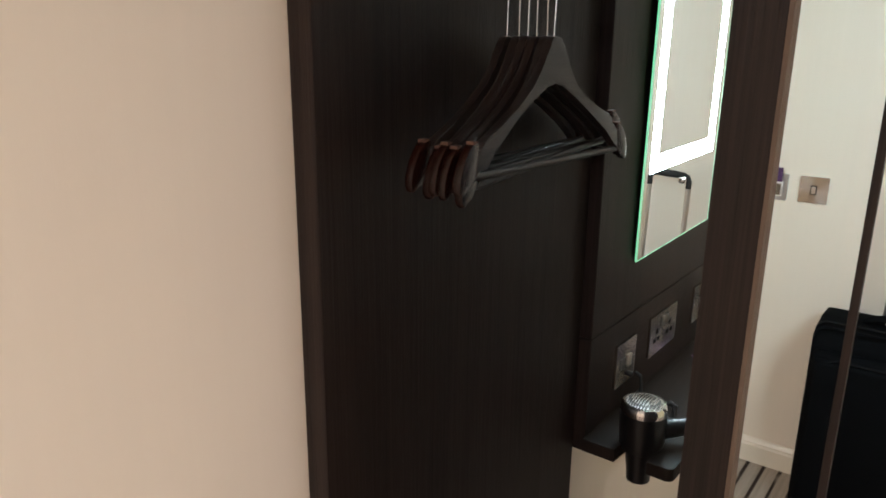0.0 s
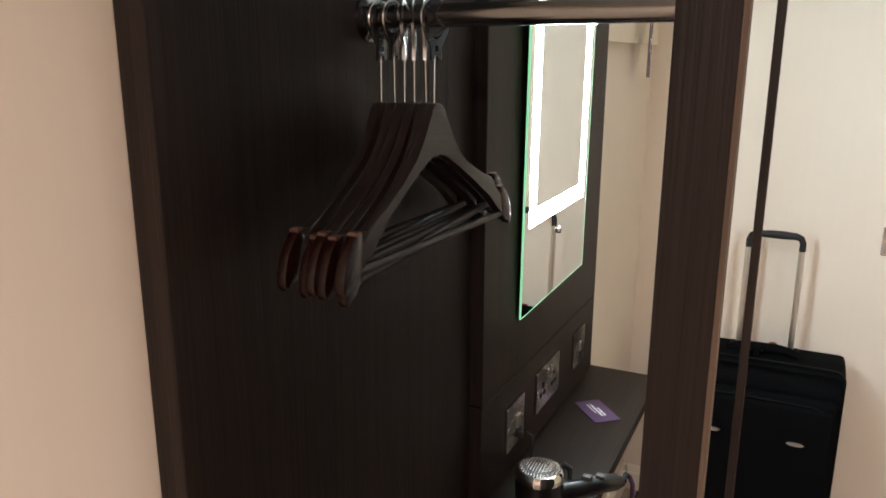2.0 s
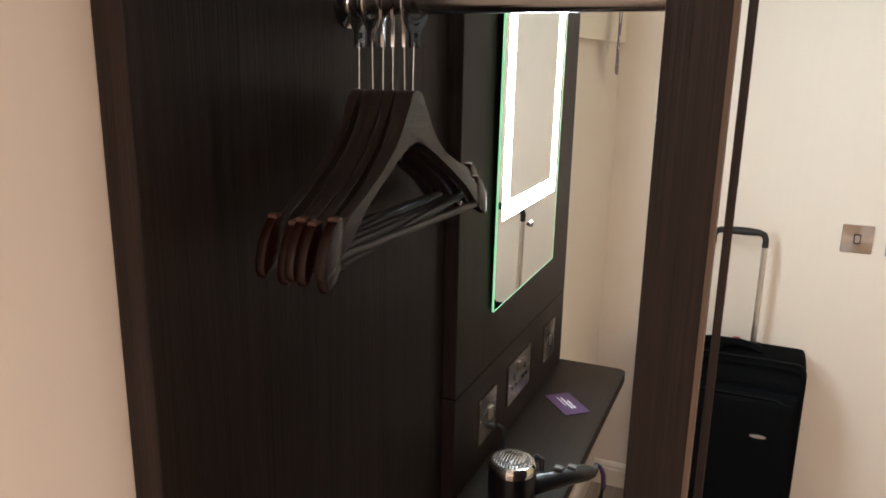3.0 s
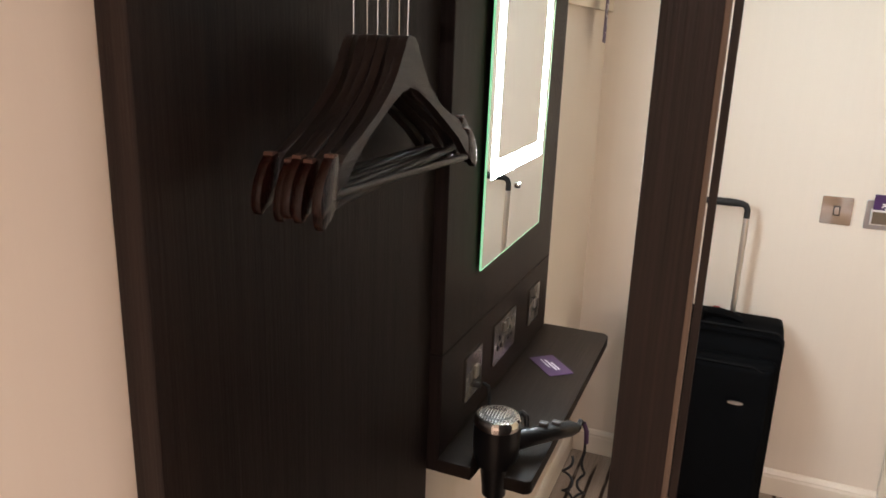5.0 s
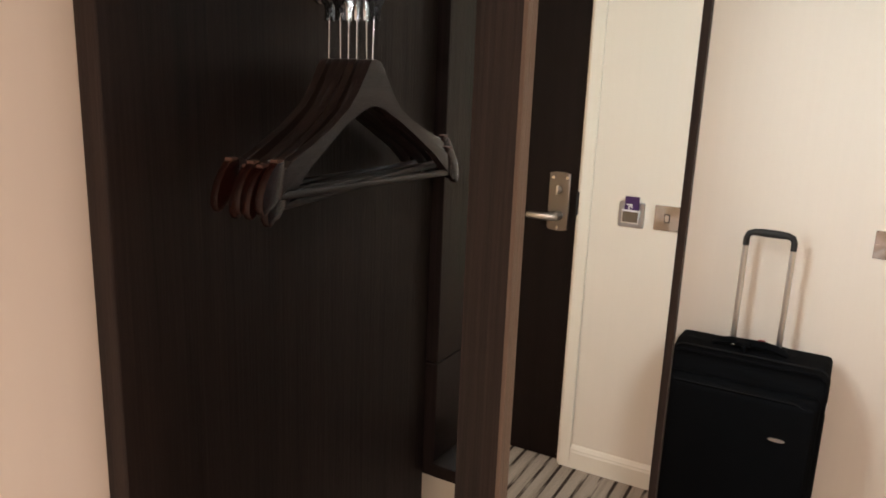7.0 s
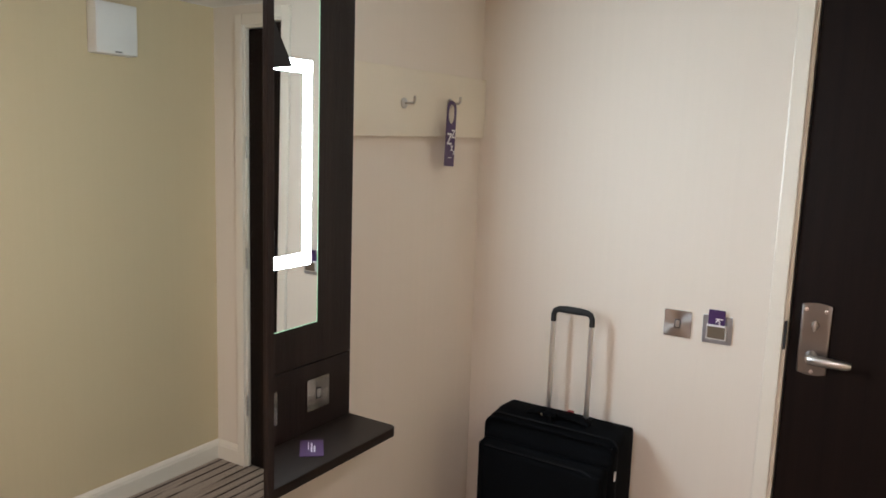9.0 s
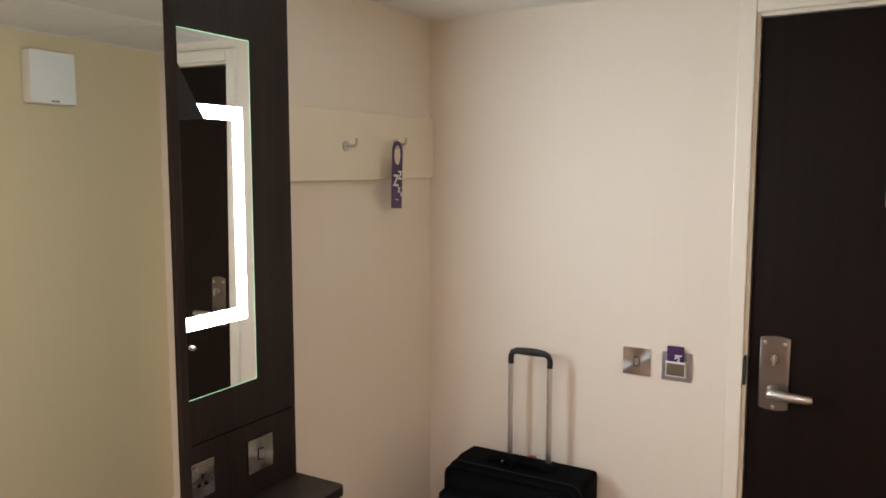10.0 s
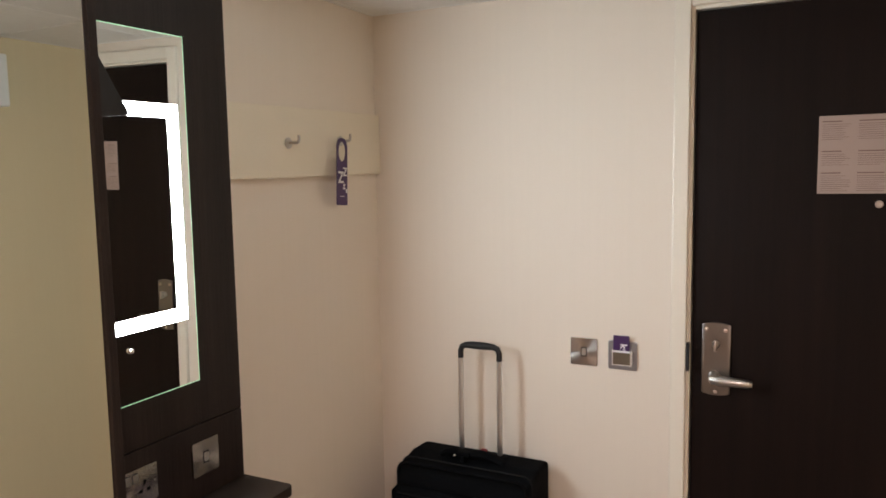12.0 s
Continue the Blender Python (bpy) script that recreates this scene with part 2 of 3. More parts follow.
# ---- mesh helpers ----
def part(name, bm, material, parent=None, label="", smooth=False):
    me = bpy.data.meshes.new(name)
    bmesh.ops.recalc_face_normals(bm, faces=bm.faces)
    if smooth:
        for f in bm.faces:
            f.smooth = True
    bm.to_mesh(me)
    bm.free()
    me.materials.append(material)
    if smooth:
        me.set_sharp_from_angle(angle=radians(38))
    ob = new(name, me)
    if parent:
        ob.parent = parent
    if label:
        ob["label"] = label
    return ob


def thing(name, label, category, group="", at=(0, 0, 0), kind=""):
    ob = new(name)
    ob.empty_display_size = 0.05
    ob.location = at
    return tagged(ob, label, category, group, kind)


def box(lo, hi, bevel=0.0, bm=None, seg=2):
    made = bmesh.new()
    bmesh.ops.create_cube(made, size=1)
    for v in made.verts:
        v.co = [lo[i] + (hi[i] - lo[i]) * (v.co[i] + 0.5) for i in range(3)]
    if bevel:
        bmesh.ops.bevel(made, geom=made.edges[:], offset=bevel, segments=seg, profile=0.6, affect="EDGES")
    return join(bm, made)


def join(bm, made):
    if bm is None:
        return made
    me = bpy.data.meshes.new("tmp")
    made.to_mesh(me)
    made.free()
    bm.from_mesh(me)
    bpy.data.meshes.remove(me)
    return bm


def tube(points, radius, sides=10, bm=None, caps=True, flat=1.0, up=None):
    """A swept tube; radius may be a list; flat squeezes the section across `up`."""
    made = bmesh.new()
    pts = [Vector(p) for p in points]
    rad = radius if isinstance(radius, (list, tuple)) else [radius] * len(pts)
    rings = []
    side = None
    for i, p in enumerate(pts):
        d = (pts[min(i + 1, len(pts) - 1)] - pts[max(i - 1, 0)]).normalized()
        if side is None:
            ref = Vector(up) if up else (Vector((0, 0, 1)) if abs(d.z) < 0.9 else Vector((1, 0, 0)))
            side = d.cross(ref).normalized()
        side = (side - d * side.dot(d)).normalized()
        other = d.cross(side).normalized()
        rings.append([made.verts.new(p + side * (math.cos(a) * rad[i] * flat) + other * (math.sin(a) * rad[i]))
                      for a in (2 * math.pi * k / sides for k in range(sides))])
    for r0, r1 in zip(rings, rings[1:]):
        for k in range(sides):
            made.faces.new((r0[k], r0[(k + 1) % sides], r1[(k + 1) % sides], r1[k]))
    if caps:
        made.faces.new(rings[0][::-1])
        made.faces.new(rings[-1])
    return join(bm, made)


def lathe(profile, centre, axis="z", sides=32, bm=None):
    """A turned shape from (radius, height) pairs."""
    made = bmesh.new()
    rings = []
    for r, h in profile:
        ring = []
        for k in range(sides):
            a = 2 * math.pi * k / sides
            c, s = r * math.cos(a), r * math.sin(a)
            q = {"z": (c, s, h), "x": (h, c, s), "y": (s, h, c)}[axis]
            ring.append(made.verts.new([q[i] + centre[i] for i in range(3)]))
        rings.append(ring)
    for r0, r1 in zip(rings, rings[1:]):
        for k in range(sides):
            made.faces.new((r0[k], r0[(k + 1) % sides], r1[(k + 1) % sides], r1[k]))
    made.faces.new(rings[0][::-1])
    made.faces.new(rings[-1])
    return join(bm, made)


def plate(outline, axis, lo, hi, bevel=0.0, bm=None):
    """A flat outline (2D) thickened from lo to hi along an axis."""
    made = bmesh.new()

    def place(u, v, h):
        return {"x": (h, u, v), "y": (u, h, v), "z": (u, v, h)}[axis]
    a = [made.verts.new(place(u, v, lo)) for u, v in outline]
    b = [made.verts.new(place(u, v, hi)) for u, v in outline]
    n = len(outline)
    fa, fb = made.faces.new(a[::-1]), made.faces.new(b)
    for i in range(n):
        made.faces.new((a[i], a[(i + 1) % n], b[(i + 1) % n], b[i]))
    if bevel:
        edges = list(set(fa.edges) | set(fb.edges))
        bmesh.ops.bevel(made, geom=edges, offset=bevel, segments=2, profile=0.6, affect="EDGES")
    return join(bm, made)


def rounded(u0, v0, u1, v1, r, n=5):
    out = []
    for cu, cv, a0 in ((u1 - r, v1 - r, 0), (u0 + r, v1 - r, 90), (u0 + r, v0 + r, 180), (u1 - r, v0 + r, 270)):
        for k in range(n + 1):
            a = radians(a0 + 90 * k / n)
            out.append((cu + r * math.cos(a), cv + r * math.sin(a)))
    return out


def setting(name, bm, material, label, category, smooth=False):
    return tagged(part(name, bm, material, smooth=smooth), label, category, kind="structure")


def letters(text, size, m, material, parent, name="letter", bold=0.0):
    """Raised built-in-font lettering, laid at the pose m under its thing."""
    cu = bpy.data.curves.new("tmp_text", "FONT")
    cu.body, cu.size, cu.extrude, cu.offset = text, size, 0.0003, bold
    tmp = bpy.data.objects.new("tmp_text", cu)
    scene.collection.objects.link(tmp)
    me = bpy.data.meshes.new_from_object(tmp.evaluated_get(bpy.context.evaluated_depsgraph_get()))
    bpy.data.objects.remove(tmp)
    bpy.data.curves.remove(cu)
    me.transform(m)
    me.materials.clear()
    me.materials.append(material)
    ob = new(name, me)
    ob.parent = parent
    return ob


# ---- the shell of the hall ----
DX0, DX1, DZ = 0.839, 1.826, 2.075  # entrance door opening
setting("floor", box((XW - T, YS - T, -0.10), (XE + T, YN + 0.5, 0.0)), CARPET, "grey-brown carpet with thin broken dark stripes", "floor")
setting("wall_west", box((XW - T, YS - T, 0), (XW, YN + T, ZC + 0.2)), CREAM, "cream papered wall behind the wardrobe", "wall")
setting("wall_east", box((XE, YS - T, 0), (XE + T, YN + T, ZC + 0.2)), OLIVE, "khaki papered wall across the hall", "wall")
setting("wall_south", box((XW, YS - T, 0), (XE, YS, ZC + 0.2)), CREAM, "plain cream wall that closes the room", "wall")
bm = box((XW, YN, 0), (DX0 - 0.012, YN + T, ZC + 0.2))
box((DX1 + 0.012, YN, 0), (XE, YN + T, ZC + 0.2), bm=bm)
box((DX0 - 0.012, YN, DZ + 0.012), (DX1 + 0.012, YN + T, ZC + 0.2), bm=bm)
setting("wall_north", bm, CREAM, "cream papered end wall with the entrance door", "wall")

# ceiling: lay-in tiles on a grid of thin bars, one of them perforated metal
bm = box((XW, YS, ZC + 0.024), (XE, YN, ZC + 0.06))
XJ = [XW, 0.31, 0.91, 1.51, XE]
YJ = [YS] + [y for y in (2.0 - 0.6 * k for k in range(10, -1, -1)) if y > YS + 0.05] + [YN]
for x0, x1 in zip(XJ, XJ[1:]):
    for y0, y1 in zip(YJ, YJ[1:]):
        if abs(x0 - 0.91) < 0.01 and abs(y1 - 2.0) < 0.01:
            continue
        box((x0 + 0.004, y0 + 0.004, ZC - 0.002), (x1 - 0.004, y1 - 0.004, ZC + 0.019), 0.003, bm=bm, seg=1)
setting("ceiling", bm, TILE, "white mineral fibre ceiling tiles in a thin grid", "ceiling")
bm = bmesh.new()
for x in XJ[1:-1]:
    box((x - 0.0085, YS, ZC + 0.0192), (x + 0.0085, YN, ZC + 0.0215), bm=bm)
for y in YJ[1:-1]:
    box((XW, y - 0.0085, ZC + 0.0195), (XE, y + 0.0085, ZC + 0.0218), bm=bm)
box((XW, YN - 0.018, ZC - 0.003), (XE, YN, ZC + 0.001), bm=bm)
box((XW, YS, ZC - 0.0035), (XW + 0.018, YN - 0.018, ZC + 0.001), bm=bm)
box((XE - 0.018, YS, ZC - 0.0035), (XE, YN - 0.018, ZC + 0.001), bm=bm)
setting("ceiling_grid", bm, WHITEPL, "white metal ceiling grid and wall angle", "trim")


def perforated():
    """White sheet metal with close rows of small dark holes."""
    m, nt, p = nodes_of("perforated_metal")
    turned = nt.nodes.new("ShaderNodeMapping")
    nt.links.new(coords(nt), turned.inputs["Vector"])
    turned.inputs["Rotation"].default_value = (0, 0, radians(45))
    v = nt.nodes.new("ShaderNodeTexVoronoi")
    nt.links.new(turned.outputs["Vector"], v.inputs["Vector"])
    v.inputs["Scale"].default_value, v.inputs["Randomness"].default_value = 120.0, 0.0
    cut = nt.nodes.new("ShaderNodeMapRange")
    nt.links.new(v.outputs["Distance"], cut.inputs["Value"])
    cut.inputs["From Min"].default_value, cut.inputs["From Max"].default_value = 0.26, 0.34
    mix = ramp_mix(nt, cut.outputs["Result"], (0.40, 0.385, 0.365), (0.80, 0.78, 0.74))
    nt.links.new(mix.outputs["Result"], p.inputs["Base Color"])
    p.inputs["Roughness"].default_value = 0.45
    bump_of(nt, p, cut.outputs["Result"], 0.6, 0.002)
    return m


vent = thing("ceiling_vent", "white perforated metal air panel in the ceiling grid", "vent")
part("face", box((0.921, 1.411, ZC - 0.004), (1.499, 1.989, ZC + 0.004), 0.002), perforated(), vent)
bm = box((0.918, 1.408, ZC - 0.005), (1.502, 1.419, ZC + 0.016), 0.001)
box((0.918, 1.981, ZC - 0.005), (1.502, 1.992, ZC + 0.016), 0.001, bm=bm)
box((0.918, 1.419, ZC - 0.005), (0.929, 1.981, ZC + 0.016), 0.001, bm=bm)
box((1.491, 1.419, ZC - 0.005), (1.502, 1.981, ZC + 0.016), 0.001, bm=bm)
part("frame", bm, WHITEPL, vent)


def skirting(name, lo, hi, normal):
    """Painted board with a moulded top; normal: which way it faces."""
    prof = [(0, 0), (0.016, 0), (0.016, 0.066), (0.013, 0.074), (0.013, 0.079), (0.007, 0.090), (0.003, 0.094), (0, 0.094)]
    made = bmesh.new()
    ends = []
    for along in (lo, hi):
        ends.append([made.verts.new((along[0] + normal[0] * d, along[1] + normal[1] * d, z)) for d, z in prof])
    n = len(prof)
    for i in range(n):
        made.faces.new((ends[0][i], ends[0][(i + 1) % n], ends[1][(i + 1) % n], ends[1][i]))
    made.faces.new(ends[0])
    made.faces.new(ends[1][::-1])
    return setting(name, made, GLOSSWHITE, "cream painted skirting board with a moulded top", "baseboard")


skirting("baseboard_west", (XW, 0.962, 0), (XW, YN, 0), (1, 0))
skirting("baseboard_west_near", (XW, YS, 0), (XW, 0.325, 0), (1, 0))
skirting("baseboard_east", (XE, YS, 0), (XE, YN - 0.001, 0), (-1, 0))
skirting("baseboard_north", (XW + 0.016, YN, 0), (DX0 - 0.056, YN, 0), (0, -1))
skirting("baseboard_north_far", (DX1 + 0.056, YN, 0), (XE - 0.016, YN, 0), (0, -1))

# door lining, stops and architrave
bm = box((DX0 - 0.012, YN - 0.002, 0), (DX0, YN + T, DZ + 0.012), 0.002)
box((DX1, YN - 0.002, 0), (DX1 + 0.012, YN + T, DZ + 0.012), 0.002, bm=bm)
box((DX0, YN - 0.002, DZ), (DX1, YN + T, DZ + 0.012), 0.002, bm=bm)
setting("door_lining", bm, GLOSSWHITE, "cream painted door lining", "trim")
bm = box((DX0 - 0.056, YN - 0.018, 0), (DX0 - 0.010, YN, DZ + 0.06), 0.005)
box((DX1 + 0.010, YN - 0.018, 0), (DX1 + 0.056, YN, DZ + 0.06), 0.005, bm=bm)
box((DX0 - 0.010, YN - 0.018, DZ + 0.010), (DX1 + 0.010, YN, DZ + 0.06), 0.005, bm=bm)
setting("door_architrave", bm, GLOSSWHITE, "cream painted architrave round the entrance door", "trim")

# entrance door
DY = YN + 0.012
door = thing("door_1", "closed dark wenge entrance door with steel furniture", "door", kind="structure")
part("leaf", box((DX0 + 0.004, DY, 0.006), (DX1 - 0.004, DY + 0.05, DZ - 0.004), 0.002), WENGE_DOOR, door)
hy = DY - 0.002
outline = []
for k in range(13):
    f = -1 + 2 * k / 12
    outline.append((0.913 - 0.0405 * f, 1.1585 - 0.0065 * f * f))
for k in range(13):
    f = -1 + 2 * k / 12
    outline.append((0.913 + 0.0405 * f, 0.9365 + 0.0070 * f * f))
bp = part("backplate", plate(outline, "y", hy - 0.006, hy, 0.0015), PLATE, door, "brushed steel lock backplate", smooth=True)
bm = lathe([(0.0175, 0), (0.0175, -0.006), (0.0135, -0.012), (0.0125, -0.044)], (0.910, hy - 0.006, 0.995), "y", 20)
tube([(0.908, hy - 0.046, 0.995), (0.924, hy - 0.052, 0.995), (0.968, hy - 0.053, 0.994), (1.008, hy - 0.052, 0.993), (1.018, hy - 0.050, 0.993)],
     [0.0150, 0.0155, 0.0140, 0.0128, 0.0095], 18, bm=bm)
part("lever_handle", bm, STEEL, door, "steel lever handle", smooth=True)
bm = lathe([(0.011, 0), (0.011, -0.006), (0.008, -0.010)], (0.913, hy - 0.006, 1.092), "y", 18)
box((0.9085, hy - 0.034, 1.076), (0.9175, hy - 0.014, 1.108), 0.003, bm=bm)
part("thumb_turn", bm, STEEL, door, "steel thumb turn", smooth=True)
for sx, sz in ((0.885, 1.138), (0.939, 1.136), (0.913, 0.948)):
    part("screw", lathe([(0.0068, 0), (0.0060, -0.0022), (0.0022, -0.0024), (0.0016, -0.0008)], (sx, hy - 0.006, sz), "y", 12), CHROME, bp, smooth=True)
keeper = part("keeper", box((DX0 - 0.008, YN - 0.020, 1.008), (DX0 - 0.001, YN + 0.010, 1.094), 0.001), MATTBLACK, door, "dark metal latch keeper")
for kz in (1.022, 1.036, 1.050):
    part("keeper_screw", box((DX0 - 0.0015, YN - 0.012, kz - 0.002), (DX0 - 0.0002, YN - 0.006, kz + 0.002), 0.0006), CHROME, keeper)
for hz in (0.31, 1.03, 1.545):
    part("hinge", tube([(DX1 + 0.001, YN - 0.003, hz - 0.05), (DX1 + 0.001, YN - 0.003, hz + 0.05)], 0.0055, 10), SATIN, door, "steel butt hinge", smooth=True)
bm = lathe([(0.0105, 0), (0.0105, -0.004), (0.0085, -0.006), (0.0060, -0.006), (0.0045, -0.002)], (1.319, hy, 1.513), "y", 20)
part("viewer", bm, SATIN, door, "chrome door viewer", smooth=True)

notice = thing("door_notice", "buff printed notice fixed to the dark entrance door", "notice")
part("sheet", box((1.168, DY - 0.005, 1.542), (1.490, DY - 0.002, 1.754)), PAPER, notice)
for u0, u1 in ((1.176, 1.250), (1.264, 1.360), (1.374, 1.480)):
    for top, count in ((1.740, 8), (1.659, 6), (1.600, 8)):
        part("heading", box((u0, DY - 0.0056, top - 0.0030), (u0 + (u1 - u0) * 0.66, DY - 0.005, top)), INK, notice)
        bm = bmesh.new()
        for k in range(count):
            z = top - 0.009 - 0.0058 * k
            w = (u1 - u0) * random.uniform(0.55, 1.0)
            box((u0, DY - 0.0054, z - 0.0011), (u0 + w, DY - 0.005, z), bm=bm)
        part("text_block", bm, INK, notice)

# ---- open wardrobe: back panel, side panel with long mirror, rail ----
AX, AY0, AY1 = -0.229, 0.311, 0.926
PX0 = 0.160  # inner face of the side panel
TOP = 2.085
wardrobe = thing("open_wardrobe", "open dark wenge wardrobe with a rail and long mirror", "wardrobe")
part("back_panel", box((XW + 0.001, AY0, 0), (AX, AY1, TOP), 0.0018), WENGE, wardrobe)
SW, SL = 0.036, 0.640
bm = box((-SW, 0, 0), (-0.017, SL, TOP), 0.0012)
box((-SW, -0.0005, 0), (0.0, 0.015, TOP), 0.0014, bm=bm)
side = part("side_panel", bm, WENGE, wardrobe)
side.matrix_basis = pose(0.197, 0.303, 0, 0, 0, 0.35)
part("edge_strip", box((-0.0022, -0.0016, 0.002), (0.0010, 0.014, TOP - 0.002), 0.0004), EDGE, side, "lighter brown edge strip")
part("far_lipping", box((-0.0172, SL - 0.016, 0), (-0.0035, SL, TOP), 0.0012), WENGE, side)
part("mirror", box((-0.0168, 0.0155, 0.03), (-0.0092, SL - 0.0165, TOP - 0.004), 0.0006), MIRROR, side, "full-length mirror")
flap = [(SL - 0.02, 1.905), (SL + 0.002, 1.870), (SL + 0.030, 1.810), (SL + 0.055, 1.768), (SL + 0.082, 1.727), (SL + 0.084, 1.722), (SL + 0.050, 1.718), (SL - 0.02, 1.712)]
part("corner_flap", plate(flap, "x", -0.047, -0.0405, 0.001), MATTBLACK, side, "black triangular flap behind the panel edge")
RY, RZ = 0.630, 1.601
rail = part("rail", tube([(AX, RY, RZ), (PX0, RY, RZ)], 0.0125, 24), RAIL, wardrobe, "polished steel hanging rail", smooth=True)
for fx, sgn in ((AX, 1), (PX0, -1)):
    bm = lathe([(0.027, 0), (0.027, sgn * 0.004), (0.024, sgn * 0.006), (0.0165, sgn * 0.008), (0.0165, sgn * 0.020), (0.0145, sgn * 0.021)], (fx, RY, RZ), "x", 28)
    part("flange", bm, RAIL, rail, "chrome rail flange", smooth=True)


def bowed(bm, ends=0.012):
    """Bends a hanger's two shoulders forward, as contoured hangers are."""
    for v in bm.verts:
        v.co.x += ends * (abs(v.co.y) / 0.2) ** 1.25
    return bm


def mirrored(half):
    return half + [(-u, v) for u, v in half[::-1][1:-1]]


def hanger():
    """A contoured wooden suit hanger with trouser bar and a captive steel ring."""
    h = thing("coat_hanger", "dark mahogany wooden hanger with trouser bar on the rail", "hanger", "hangers on the rail")
    up = [(0.0, -0.0890), (0.010, -0.0905), (0.018, -0.098), (0.026, -0.114), (0.038, -0.130), (0.058, -0.147), (0.092, -0.168), (0.132, -0.187), (0.170, -0.2015), (0.1735, -0.2085), (0.180, -0.2095)]
    low = [(0.186, -0.2390), (0.174, -0.2270), (0.145, -0.2080), (0.098, -0.1830), (0.056, -0.1625), (0.022, -0.1465), (0.0, -0.1420)]
    bm = plate(mirrored(up + low), "x", -0.0058, 0.0058, 0.0020)
    part("body", bowed(bm), HANGER, h, smooth=True)
    knob = [(0.1790, -0.2100), (0.1795, -0.2020), (0.1815, -0.2000), (0.1925, -0.2020), (0.2020, -0.2100), (0.2110, -0.2220), (0.2165, -0.2360), (0.2170, -0.2470), (0.2125, -0.2535), (0.2060, -0.2510), (0.1990, -0.2440), (0.1865, -0.2405)]
    for s in (-1, 1):
        ends = [(s * u, v) for u, v in knob]
        bm = plate(ends if s < 0 else ends[::-1], "x", -0.0054, 0.0054, 0.0028)
        tip = part("tip", bowed(bm), TIP_WARM_LIT, h, "glossy notched end, coloured reddish-brown for warm room light", smooth=True)
        a, b = sorted((s * 0.1815, s * 0.1925))
        part("notch_face", bowed(box((-0.0048, a, -0.2030), (0.0048, b, -0.1988), 0.0012)), BAREWOOD, tip, "pale worn face of the notch")
    part("trouser_bar", tube([(0.0110, -0.190, -0.2370), (0.0110, 0.190, -0.2370)], 0.0046, 12), HANGER, h, smooth=True)
    part("rod", tube([(0, 0, -0.092), (0, 0, -0.038)], 0.0014, 8), WIRE, h, "steel hook rod", smooth=True)
    ring = [(0.0175 * math.sin(a), 0.0175 * math.cos(a)) for a in (2 * math.pi * k / 32 for k in range(33))]
    bm = tube([(0, u, v) for u, v in ring], 0.0030, 8, caps=False, flat=0.5, up=(0, 0, 1))
    part("ring", bm, CLIP, h, "steel captive ring", smooth=True)
    fork = [(0.0, -0.0225), (0.0050, -0.0205), (0.0100, -0.0150), (0.0145, -0.0060), (0.0190, -0.0060), (0.0175, -0.0130), (0.0125, -0.0215), (0.0078, -0.0280), (0.0068, -0.0330), (0.0075, -0.0440), (0.0030, -0.0440), (0.0026, -0.0385), (0.0, -0.0385)]
    part("clip", plate(mirrored(fork), "x", -0.0016, 0.0016, 0.0004), CLIP, h, "pressed steel fork clip", smooth=True)
    part("slot", box((-0.0020, -0.0026, -0.0345), (0.0020, 0.0026, -0.0290)), BLACKPL, h)
    return h


# place on the rail, lean, turn, and turn of the free-swivelling ring
spots = [(-0.2065, -0.6, 2.0, -12), (-0.1905, 1.2, 2.6, -8), (-0.1765, -0.5, 2.2, 16),
         (-0.1650, 0.6, 1.6, 22), (-0.1520, 2.6, 2.6, 20), (-0.1390, -1.8, 1.8, -24)]
first = hanger()
rail_hangers = [first] + [copy_thing(first, pose(0, 0, 0)) for _ in spots[1:]]
for h, (hx, lean, turn, swivel) in zip(rail_hangers, spots):
    h.matrix_basis = pose(hx, RY - 0.010, RZ - 0.003, lean, 0, turn)
    for piece in h.children:
        if piece.name.split(".")[0] in ("ring", "clip", "slot"):
            piece.matrix_basis = pose(0, 0, 0, -lean, 0, swivel)

# ---- dressing shelf, its board, lit mirror, sockets ----
LX, LY0, LY1, LZ0, JZ = -0.207, 0.928, 1.640, 0.774, 0.995
unit = thing("vanity_panel", "dark wenge vanity board fixed to the wall", "vanity unit")
part("upper_board", box((XW + 0.001, LY0, JZ + 0.0012), (LX, LY1, TOP), 0.0018), WENGE, unit)
part("lower_board", box((XW + 0.001, LY0, LZ0), (LX, LY1, JZ - 0.0012), 0.0018), WENGE, unit)
SX, SZ0, SZ1 = -0.038, 0.780, 0.805
notch = [(LX, LY0 - 0.010)]
for k in range(11):
    a = radians(180 - 180 * k / 10)
    notch.append((-0.114 + 0.030 * math.cos(a), 0.966 + 0.030 * math.sin(a)) if 0 < k < 10 else (-0.114 + 0.030 * math.cos(a), LY0 - 0.010))
notch += [(SX - 0.012, LY0 - 0.010)]
for k in range(1, 6):
    a = radians(-90 + 90 * k / 5)
    notch.append((SX - 0.012 + 0.012 * math.cos(a), LY0 + 0.002 + 0.012 * math.sin(a)))
for k in range(6):
    a = radians(90 * k / 5)
    notch.append((SX - 0.018 + 0.018 * math.cos(a), 1.643 - 0.018 + 0.018 * math.sin(a)))
notch += [(LX, 1.643)]
part("shelf", plate(notch, "z", SZ0, SZ1, 0.002), WENGE_FLAT, unit, "dark wood shelf with a rounded corner")

